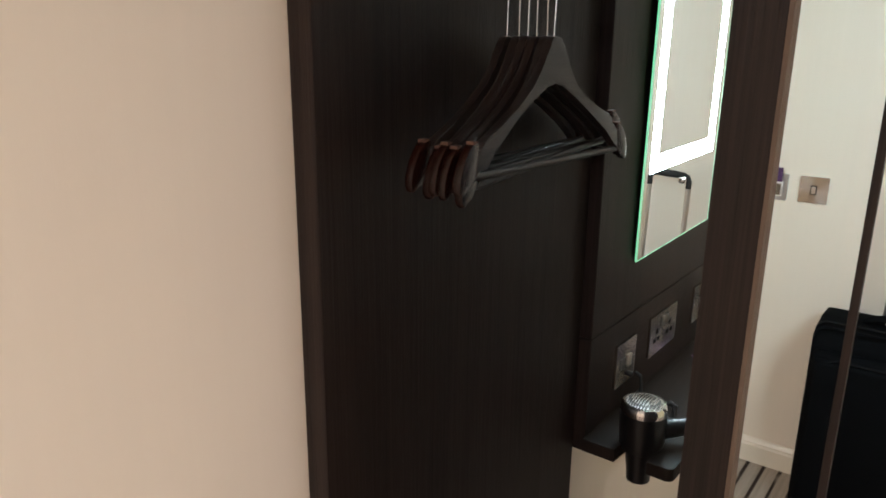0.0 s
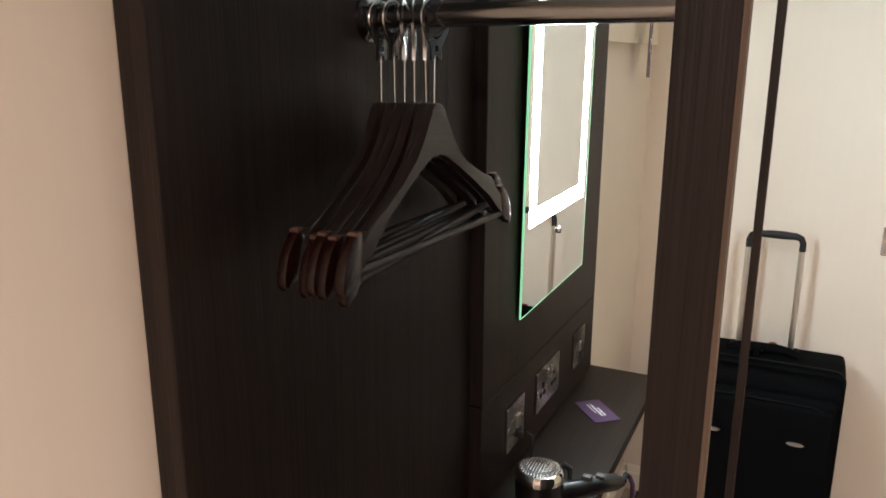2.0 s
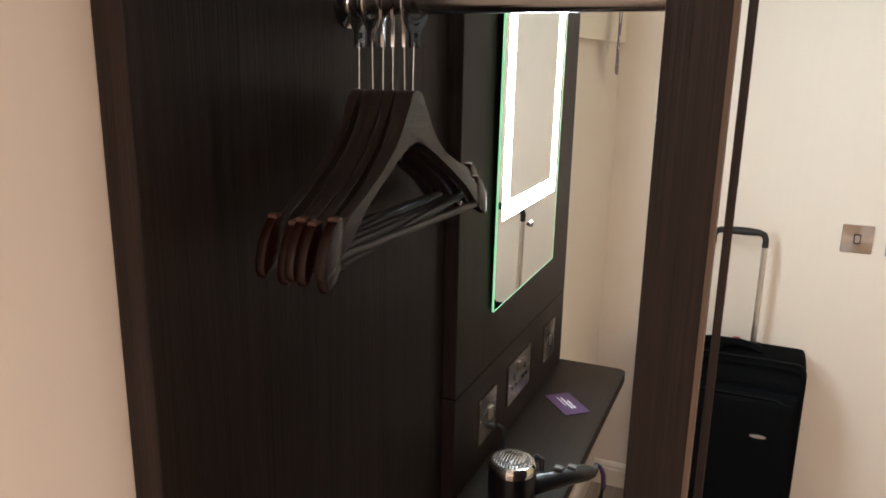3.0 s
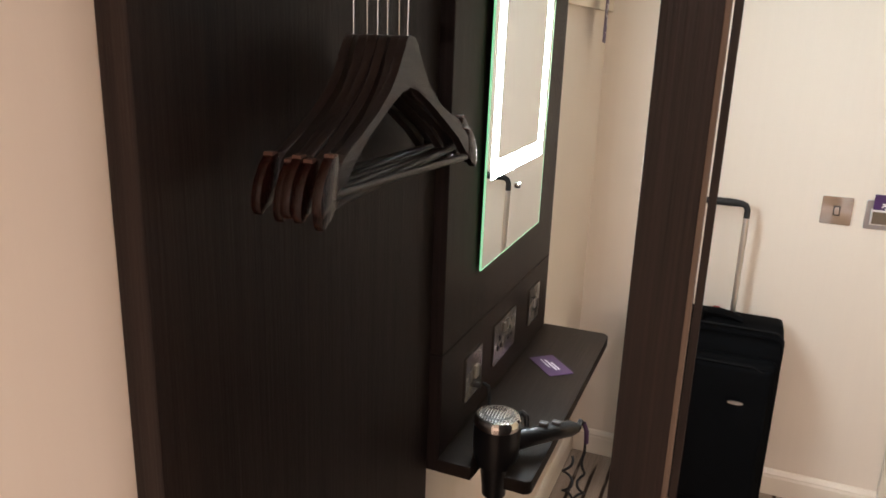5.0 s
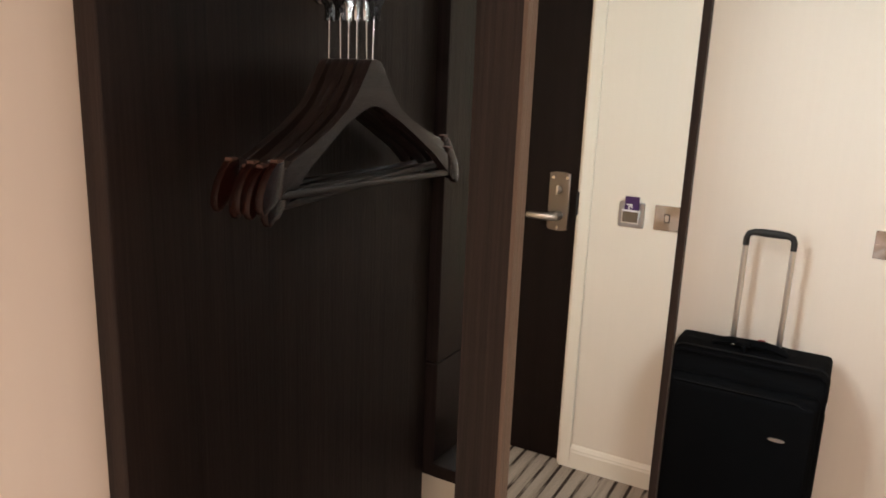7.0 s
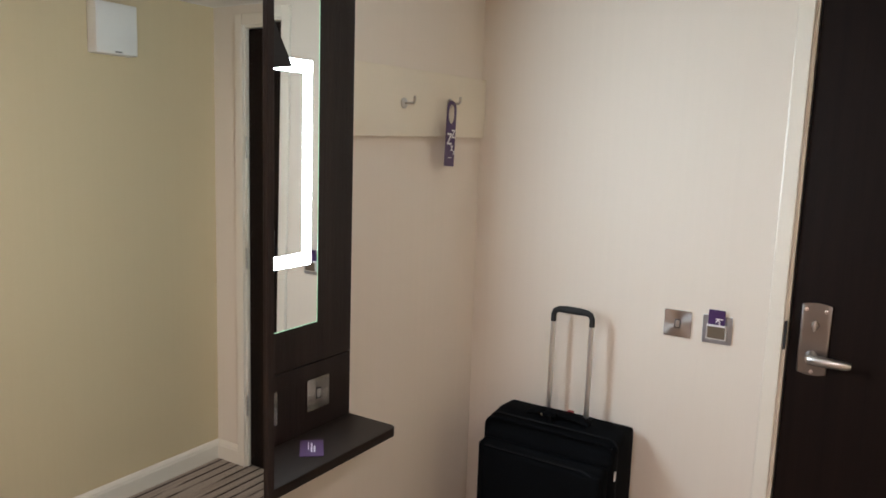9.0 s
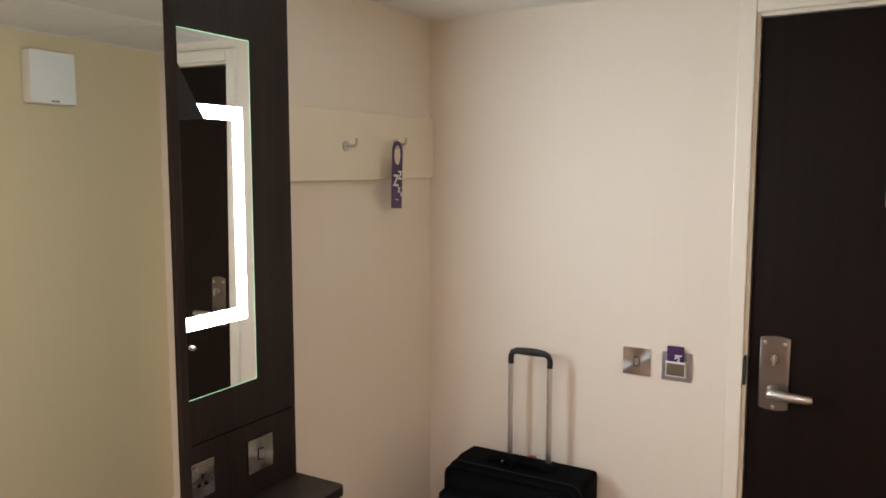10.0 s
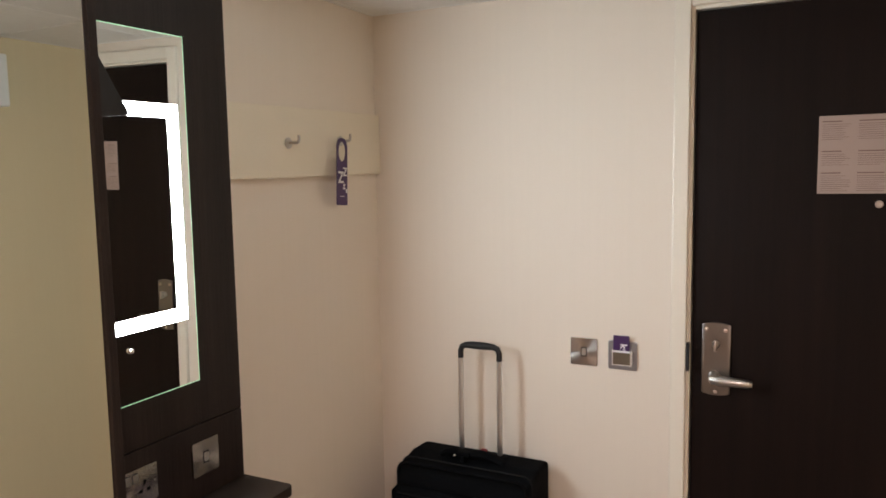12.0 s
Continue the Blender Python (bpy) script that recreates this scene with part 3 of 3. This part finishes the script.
MY0, MY1, MZ0, MZ1, MX = 1.076, 1.488, 1.1085, 1.948, LX + 0.004
lit = thing("illuminated_mirror", "frameless wall mirror with a lit white band", "mirror")
lit.matrix_basis = Matrix.Translation((LX + 0.004, 1.281, 0)) @ pose(0, 0, 1.5, 0.5, 0.55, 0.7) @ Matrix.Translation((-LX - 0.004, -1.281, -1.5)) @ Matrix.Translation((0.0062, 0, 0))
part("glass", box((LX, MY0, MZ0), (MX, MY1, MZ1)), LEDMIRROR, lit)
BY0, BY1, BZ0, BZ1, BW = 1.104, 1.461, 1.270, 1.787, 0.031
for lo, hi in (((BY0, BZ0), (BY1, BZ0 + BW)), ((BY0, BZ1 - BW), (BY1, BZ1)), ((BY0, BZ0 + BW), (BY0 + BW, BZ1 - BW)), ((BY1 - BW, BZ0 + BW), (BY1, BZ1 - BW))):
    part("light_band", box((MX - 0.0005, lo[0], lo[1]), (MX + 0.0008, hi[0], hi[1])), LED, lit, "frosted lit band")
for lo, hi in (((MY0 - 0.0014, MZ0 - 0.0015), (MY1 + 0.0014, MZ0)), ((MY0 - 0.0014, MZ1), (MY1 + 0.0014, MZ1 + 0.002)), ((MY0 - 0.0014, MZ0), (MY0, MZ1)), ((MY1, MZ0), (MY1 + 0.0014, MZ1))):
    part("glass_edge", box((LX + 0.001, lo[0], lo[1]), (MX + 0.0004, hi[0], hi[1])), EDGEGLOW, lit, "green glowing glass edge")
part("touch_button", lathe([(0.0065, 0), (0.0065, 0.004), (0.005, 0.007), (0.001, 0.008)], (MX, 1.285, 1.230), "x", 20), CHROME, lit, "chrome touch button", smooth=True)


def switch_plate(name, label, category, m, wide=0.088, kind="switch"):
    """A brushed steel plate, built facing +x round the origin, u along y."""
    t = thing(name, label, category)
    t.matrix_basis = m
    w, h = wide / 2, 0.044
    face = part("faceplate", plate(rounded(-w, -h, w, h, 0.003), "x", 0.0, 0.0055, 0.0012), SPUN, t)
    if kind == "switch":
        part("rocker", box((0.0045, -0.0065, -0.0115), (0.0092, 0.0065, 0.0115), 0.0015), STEEL, t, "steel rocker")
        part("bezel", box((0.0045, -0.0100, -0.0155), (0.0062, 0.0100, 0.0155), 0.0006), MATTBLACK, t)
    elif kind == "fused":
        part("rocker", box((0.0045, 0.002, -0.013), (0.0095, 0.020, 0.013), 0.002), STEEL, t, "steel rocker")
        part("fuse_holder", box((0.0045, -0.026, -0.011), (0.0075, -0.006, 0.011), 0.001), GREYPL, t)
        part("cord_outlet", lathe([(0.006, 0.005), (0.006, 0.013), (0.004, 0.016)], (0, 0.014, -0.030), "x", 14), BLACKPL, t, smooth=True)
    else:
        for s in (-1, 1):
            u = s * 0.036
            for pu, pz, pw, ph in ((u, 0.007, 0.0075, 0.011), (u - 0.011, -0.013, 0.010, 0.0085), (u + 0.011, -0.013, 0.010, 0.0085)):
                part("pin_slot", box((0.0052, pu - pw / 2, pz - ph / 2), (0.0060, pu + pw / 2, pz + ph / 2)), PINHOLE, t)
            part("bezel", box((0.0045, s * 0.010 - 0.0078, 0.012), (0.0060, s * 0.010 + 0.0078, 0.036), 0.0005), MATTBLACK, t)
            part("rocker", box((0.0045, s * 0.010 - 0.006, 0.014), (0.0095, s * 0.010 + 0.006, 0.034), 0.0015), STEEL, t, "steel rocker")
    for su in (-1, 1):
        part("screw", lathe([(0.0028, 0.0055), (0.0026, 0.0064), (0.0008, 0.0066)], (0, su * (w - 0.0075), 0), "x", 10), CHROME, face, smooth=True)
    return t


switch_plate("fused_outlet", "brushed steel fused outlet on the dark vanity board", "outlet", pose(LX, 1.079, 0.902), kind="fused")
switch_plate("double_socket", "brushed steel double socket on the dark vanity board", "socket", pose(LX, 1.270, 0.909), 0.147, kind="double")
switch_plate("mirror_switch", "brushed steel rocker switch beside the lit mirror", "switch", pose(LX, 1.499, 0.908))
switch_plate("light_switch", "brushed steel rocker switch above the suitcase", "switch", pose(0.511, YN, 1.034, 0, 0, -90))
switch_plate("wall_switch", "brushed steel switch on the khaki wall", "switch", pose(XE, 1.338, 1.062, 0, 0, 180))

# key card holder with the card in it
holder = thing("key_card_switch", "steel key card holder beside the light switch", "card holder")
kx, kz, ky = 0.636, 1.034, YN
part("faceplate", plate(rounded(kx - 0.045, kz - 0.046, kx + 0.045, kz + 0.044, 0.004), "y", ky - 0.007, ky, 0.0015), HOLDER, holder)
bm = box((kx - 0.031, ky - 0.020, kz - 0.030), (kx + 0.031, ky - 0.007, kz - 0.026), 0.001)
box((kx - 0.031, ky - 0.020, kz - 0.026), (kx - 0.028, ky - 0.007, kz + 0.018), 0.001, bm=bm)
box((kx + 0.028, ky - 0.020, kz - 0.026), (kx + 0.031, ky - 0.007, kz + 0.018), 0.001, bm=bm)
box((kx - 0.031, ky - 0.020, kz - 0.026), (kx + 0.031, ky - 0.017, kz + 0.014), 0.001, bm=bm)
part("pocket", bm, WHITEPL, holder, "white card pocket")
part("pocket_lip", box((kx - 0.031, ky - 0.0215, kz + 0.012), (kx + 0.031, ky - 0.0195, kz + 0.018), 0.0006), PRINT, holder, "pale rim")
part("window", box((kx - 0.027, ky - 0.0212, kz - 0.0265), (kx + 0.027, ky - 0.0198, kz + 0.0115)), plain("brown_window", (0.13, 0.10, 0.07), 0.3, vary=0.1), holder, "dull brown inset")
kcard = thing("key_card", "purple key card standing in the steel holder", "card")
part("card", plate(rounded(kx - 0.0275, kz - 0.020, kx + 0.0235, kz + 0.065, 0.003), "y", ky - 0.0145, ky - 0.0135), PURPLE, kcard)
letters("ke", 0.030, Matrix.Translation((kx - 0.004, ky - 0.0148, kz + 0.039)) @ pose(0, 0, 0, 90, 90, 0), PRINT, kcard, bold=0.0008)

# ---- hair dryer in the notch of the shelf ----
dryer = thing("hair_dryer", "black hair dryer with a chrome intake in the shelf notch", "hair dryer")
cx, cy = -0.117, 0.972
part("barrel", lathe([(0.026, 0.7900), (0.036, 0.7960), (0.0405, 0.8140), (0.0412, 0.8520), (0.0410, 0.8690)], (cx, cy, 0), "z", 36), BLACKPL, dryer, smooth=True)
part("collar", lathe([(0.0408, 0.8690), (0.0413, 0.8715), (0.0408, 0.8820), (0.037, 0.8865), (0.031, 0.8870)], (cx, cy, 0), "z", 36), CHROME, dryer, "chrome collar", smooth=True)
bm = lathe([(0.035, 0.8820), (0.034, 0.8865), (0.026, 0.8910), (0.012, 0.8935), (0.002, 0.8940)], (cx, cy, 0), "z", 36)
intake = part("intake", bm, GREYPL, dryer, "chrome intake grille", smooth=True)
bm = bmesh.new()
for k in range(-6, 7):
    u = k * 0.0052
    reach = math.sqrt(max(0.0, 0.033 ** 2 - u * u))
    for s in (-1, 1):
        pts = []
        for j in range(7):
            w = reach * j / 6
            r = math.hypot(u, w)
            pts.append((cx + u, cy + s * w, 0.8945 - 0.0085 * (r / 0.034) ** 2))
        tube(pts, 0.0013, 5, bm=bm)
    pts = []
    for j in range(-6, 7):
        w = reach * j / 6
        pts.append((cx + w, cy + u, 0.8945 - 0.0085 * (math.hypot(u, w) / 0.034) ** 2))
    tube(pts, 0.0013, 5, bm=bm)
part("mesh", bm, CHROME, intake, smooth=True)
part("nozzle", lathe([(0.027, 0.8040), (0.0255, 0.7740), (0.0225, 0.7490), (0.0215, 0.7320), (0.018, 0.7300)], (cx, cy, 0), "z", 32), BLACKPL, dryer, smooth=True)
hp = [(cx + 0.030, cy + 0.018, 0.8360), (cx + 0.055, cy + 0.036, 0.8400), (cx + 0.085, cy + 0.058, 0.8450), (cx + 0.112, cy + 0.078, 0.8480), (cx + 0.124, cy + 0.086, 0.8480)]
handle = part("handle", tube(hp, [0.019, 0.0165, 0.0155, 0.0145, 0.009], 18), BLACKPL, dryer, smooth=True)
for u in (0.070, 0.090):
    part("slide_switch", box((cx + u - 0.008, cy + u * 0.68 - 0.006, 0.8580), (cx + u + 0.008, cy + u * 0.68 + 0.006, 0.8655), 0.0025), GREYPL, handle)
part("hanging_loop", tube([(cx + 0.018, cy + 0.030, 0.8500), (cx + 0.022, cy + 0.043, 0.8700), (cx + 0.029, cy + 0.049, 0.8730), (cx + 0.038, cy + 0.049, 0.8690), (cx + 0.042, cy + 0.041, 0.8520)], [0.004, 0.0055, 0.006, 0.0055, 0.004], 10), BLACKPL, dryer, smooth=True)
part("strain_relief", tube([hp[-1], (0.006, 1.080, 0.8500), (0.012, 1.084, 0.8440)], [0.006, 0.0045, 0.004], 10), MATTBLACK, dryer, smooth=True)
part("tag", tube([(0.012, 1.084, 0.8460), (0.018, 1.087, 0.8290), (0.019, 1.089, 0.8040)], 0.0045, 8), PURPLE_DULL, dryer, "purple cord sleeve", smooth=True)
coil = [(0.018, 1.090, 0.8040)]
for k in range(300):
    a = k * 0.36
    f = k / 299
    swing = 0.0095 * min(1.0, 8 * f)
    coil.append((0.016 - 0.030 * f + swing * math.cos(a), 1.096 + 0.035 * math.sin(f * 3.0) + swing * math.sin(a), 0.7990 - 0.26 * math.sin(f * math.pi * 0.97) ** 0.8))
part("cord", tube(coil, 0.0026, 6), MATTBLACK, dryer, "coiled black cord", smooth=True)
part("plug_lead", tube([(LX + 0.014, 1.112, 0.8690), (LX + 0.026, 1.110, 0.8650), (LX + 0.031, 1.104, 0.8480), (LX + 0.034, 1.094, 0.8300), (LX + 0.042, 1.082, 0.8200), (LX + 0.054, 1.066, 0.8240), (LX + 0.062, 1.046, 0.8140), (LX + 0.078, 1.026, 0.8085), (LX + 0.096, 1.010, 0.8085)], 0.0036, 8), MATTBLACK, dryer, "short black lead from the outlet", smooth=True)

# leaflet on the shelf
leaflet = thing("leaflet", "purple printed card lying on the dark shelf", "leaflet")
leaflet.matrix_basis = pose(-0.124, 1.388, SZ1 + 0.001, 0, 0, -48)
part("card", plate(rounded(-0.051, -0.030, 0.051, 0.030, 0.003), "z", 0, 0.0012), PURPLE_DULL, leaflet)
for u0, u1, v, hgt in ((-0.012, 0.026, 0.0050, 0.0045), (-0.030, 0.026, -0.0025, 0.0045), (-0.034, 0.010, -0.0095, 0.0022)):
    bm = bmesh.new()
    u = u0
    while u < u1:
        w = random.uniform(0.004, 0.010)
        box((u, v, 0.0012), (min(u + w, u1), v + hgt, 0.0016), bm=bm)
        u += w + 0.0016
    part("printed_line", bm, PRINT, leaflet)

# ---- coat hooks and door hanger ----
board = thing("hook_board", "cream painted board on the wall for coat hooks", "hook board")
board.matrix_basis = pose(XW, YN - 0.0008, 1.618, 0.75)
part("board", box((0.0005, LY1 - YN + 0.006, 0.0), (0.018, 0.0, 0.210), 0.002), BOARDPAINT, board)


def coat_hook(y, z):
    h = thing("coat_hook", "brushed steel coat hook on the cream board", "hook", "hooks on the board")
    x = XW + 0.018
    part("rose", lathe([(0.0165, 0), (0.0165, 0.003), (0.014, 0.005), (0.006, 0.006)], (0, 0, 0), "x", 24), SATIN, h, smooth=True)
    part("arm", tube([(0.004, 0, 0), (0.036, 0, 0), (0.039, 0, 0.003), (0.041, 0, 0.009), (0.041, 0, 0.022)], 0.0042, 10), SATIN, h, smooth=True)
    h.location = (x, y, z)
    return h


one = coat_hook(1.930, 1.714)
copy_thing(one, pose(XW + 0.018, 2.200, 1.728))

sign = thing("door_hanger", "purple door hanger sign hung on a coat hook", "sign")
sign.matrix_basis = pose(XW + 0.0500, 2.160, 1.626, -3, 0, 4)
made = bmesh.new()
top_end = rounded(-0.034, 0.0, 0.034, 0.110, 0.030, 8)
foot = rounded(-0.034, -0.108, 0.034, 0.0, 0.004, 8)
out = top_end[:18] + foot[18:]
hole = [(0.021 * math.cos(a), 0.066 + 0.032 * math.sin(a)) for a in (2 * math.pi * k / 24 for k in range(24))]
edges = []
for loop in (out, hole):
    vs = [made.verts.new((0, u, v)) for u, v in loop]
    edges += [made.edges.new((vs[i], vs[(i + 1) % len(vs)])) for i in range(len(vs))]
bmesh.ops.triangle_fill(made, use_beauty=True, use_dissolve=False, edges=edges)
bmesh.ops.solidify(made, geom=made.faces[:], thickness=0.0012)
part("card", made, PURPLE, sign)
for ch, size, u, v in (("Z", 0.052, -0.027, -0.035), ("Z", 0.038, 0.004, -0.012), ("z", 0.034, 0.003, -0.055), ("z", 0.020, 0.021, -0.066)):
    letters(ch, size, Matrix.Translation((0.0018, u, v)) @ pose(0, 0, 0, 90, 0, 90), PRINT, sign, bold=0.0012)
part("printed_line", box((0.0012, -0.014, -0.080), (0.0018, 0.012, -0.078)), PRINT, sign)

# ---- suitcase by the end wall ----
case = thing("suitcase", "black fabric wheeled suitcase with its handle pulled out", "suitcase")
CX0, CX1, CY0, CY1, CZ0, CZ1 = -0.054, 0.410, 2.148, 2.400, 0.045, 0.674
prof = [(CY0 + 0.035, CZ0), (CY1, CZ0), (CY1, CZ1 - 0.004), (CY1 - 0.10, CZ1), (CY0 + 0.085, CZ1 - 0.014), (CY0 + 0.052, CZ1 - 0.034), (CY0 + 0.036, CZ1 - 0.062)]
bm = plate(prof, "x", CX0, CX1, 0.0)
bmesh.ops.bevel(bm, geom=bm.edges[:], offset=0.022, segments=4, profile=0.6, affect="EDGES")
part("body", bm, NYLON, case, smooth=True)
part("front_panel", box((CX0 + 0.006, CY0, CZ0 + 0.02), (CX1 - 0.012, CY0 + 0.05, CZ1 - 0.075), 0.022, seg=4), NYLON, case, smooth=True)
part("side_pocket", box((CX0 - 0.007, CY0 + 0.012, CZ0 + 0.04), (CX0 + 0.03, CY0 + 0.15, CZ1 - 0.092), 0.014, seg=4), NYLON, case, smooth=True)
part("front_pocket", box((CX0 + 0.02, CY0 - 0.012, CZ0 + 0.05), (CX1 - 0.02, CY0 + 0.03, CZ1 - 0.095), 0.018, seg=3), NYLON, case, smooth=True)


def loop_at(y, inset, r, z0=CZ0, z1=CZ1):
    pts = rounded(CX0 + inset, z0 + inset, CX1 - inset, z1 - inset, 0.034, 6)
    return tube([(u, y, v) for u, v in pts + pts[:1]], r, 8, caps=False)


part("piping", loop_at(CY0 + 0.045, 0.006, 0.005), NYLON, case, smooth=True)
part("piping", loop_at(CY1 - 0.022, 0.006, 0.005), NYLON, case, smooth=True)
part("zip", loop_at(CY0 + 0.085, 0.001, 0.003), PIPING, case, smooth=True)
part("zip", tube([(CX0 + 0.03, CY0 - 0.006, CZ1 - 0.090), (CX1 - 0.08, CY0 - 0.006, CZ1 - 0.090), (CX1 - 0.045, CY0 - 0.007, CZ1 - 0.105), (CX1 - 0.030, CY0 - 0.007, CZ1 - 0.15)], 0.003, 8), PIPING, case, smooth=True)
part("zip_pull", box((CX1 - 0.006, CY0 + 0.060, CZ1 - 0.128), (CX1 + 0.0025, CY0 + 0.075, CZ1 - 0.098), 0.002), WHITEPL, case, "pale zip tag")
part("badge", plate([(0.294 + 0.024 * math.cos(a), 0.460 + 0.0058 * math.sin(a)) for a in (2 * math.pi * k / 28 for k in range(28))], "y", CY0 - 0.0165, CY0 - 0.011, 0.0015), ALU, case, "small oval metal badge", smooth=True)
carry = [(0.060, 2.300, CZ1 - 0.002), (0.085, 2.300, CZ1 + 0.010), (0.110, 2.300, CZ1 + 0.015), (0.215, 2.300, CZ1 + 0.017), (0.250, 2.300, CZ1 + 0.012), (0.285, 2.300, CZ1 - 0.002)]
part("strap_loop", box((0.150, 2.255, CZ1 - 0.004), (0.166, 2.335, CZ1 + 0.020), 0.006), NYLON, case, smooth=True)
part("carry_handle", tube(carry, [0.010, 0.012, 0.013, 0.013, 0.012, 0.010], 10, flat=1.6), NYLON, case, smooth=True)
part("label_tag", box((0.130, 2.266, CZ1 + 0.010), (0.176, 2.300, CZ1 + 0.026), 0.006), NYLON, case, smooth=True)
part("ribbon", box((0.190, 2.330, CZ1 + 0.008), (0.212, 2.345, CZ1 + 0.022), 0.003), RED, case, "red ribbon")
part("buckle", box((0.119, 2.268, CZ1 + 0.008), (0.127, 2.284, CZ1 + 0.015), 0.002), CHROME, case)
TY, TL, TR, TZ = 2.355, 0.112, 0.252, 1.042
part("handle_base", box((TL - 0.025, TY - 0.018, CZ1 - 0.012), (TR + 0.025, TY + 0.018, CZ1 + 0.004), 0.005), PIPING, case, smooth=True)
for tx in (TL, TR):
    part("handle_tube", tube([(tx, TY, CZ1), (tx, TY, TZ - 0.03)], 0.0088, 14), ALU, case, "silver telescopic tube", smooth=True)
grip = [(TL, TY, TZ - 0.045), (TL, TY, TZ - 0.020), (TL + 0.006, TY, TZ - 0.006), (TL + 0.020, TY, TZ), (TL + 0.05, TY, TZ + 0.001), (TR - 0.05, TY, TZ + 0.001), (TR - 0.020, TY, TZ), (TR - 0.006, TY, TZ - 0.006), (TR, TY, TZ - 0.020), (TR, TY, TZ - 0.045)]
part("grip", tube(grip, [0.0095, 0.0095, 0.010, 0.0105, 0.0125, 0.0125, 0.0105, 0.010, 0.0095, 0.0095], 14), MATTBLACK, case, smooth=True)
for wx in (CX0 + 0.05, CX1 - 0.05):
    w = part("wheel", lathe([(0.012, -0.012), (0.027, -0.011), (0.028, 0.0), (0.027, 0.011), (0.012, 0.012)], (wx, CY1 - 0.035, 0.028), "x", 24), MATTBLACK, case, smooth=True)
    part("foot", box((wx - 0.018, CY0 + 0.05, 0.0), (wx + 0.018, CY0 + 0.08, CZ0 + 0.005), 0.005), BLACKPL, case, smooth=True)
    part("wheel_house", box((wx - 0.022, CY1 - 0.07, 0.022), (wx + 0.022, CY1 + 0.002, 0.085), 0.010), BLACKPL, case, smooth=True)

# ---- across the hall, seen in the long mirror ----
unit_box = thing("alarm_box", "square white plastic box high on the khaki wall", "alarm box")
part("cover", box((XE - 0.062, 1.814, 1.901), (XE - 0.002, 1.999, 2.100), 0.007), WHITEPL, unit_box, smooth=True)
part("backing", box((XE - 0.004, 1.820, 1.907), (XE, 1.993, 2.094)), GREYPL, unit_box)
part("mark", box((XE - 0.0635, 1.894, 1.908), (XE - 0.0618, 1.926, 1.913)), GREYPL, unit_box, "small grey mark")
stop = thing("door_stop", "steel door stop with a black rubber tip on the skirting", "door stop")
bm = lathe([(0.013, 0), (0.013, -0.004), (0.007, -0.008), (0.007, -0.045)], (XE - 0.016, 1.556, 0.034), "x", 18)
part("stem", bm, STEEL, stop, smooth=True)
part("tip", lathe([(0.009, -0.045), (0.0105, -0.050), (0.0105, -0.060), (0.007, -0.063)], (XE - 0.016, 1.556, 0.034), "x", 18), MATTBLACK, stop, smooth=True)

# ---- ceiling lights added out of view to light the hall ----
for dx, dy, power in ADDED_LIGHTS:
    d = thing("downlight", "added round ceiling light with a white rim, out of view", "ceiling light", "ceiling lights")
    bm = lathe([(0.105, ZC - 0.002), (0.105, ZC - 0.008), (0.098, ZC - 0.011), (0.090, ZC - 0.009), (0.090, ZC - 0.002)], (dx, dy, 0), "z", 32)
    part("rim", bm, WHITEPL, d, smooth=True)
    part("diffuser", lathe([(0.089, ZC - 0.0085), (0.089, ZC - 0.011), (0.001, ZC - 0.012)], (dx, dy, 0), "z", 32), LAMPGLOW, d, "lit frosted disc of the added light", smooth=True)
    area("added_downlight_lamp", (dx, dy, ZC - 0.016), 0.17, power, WARM)
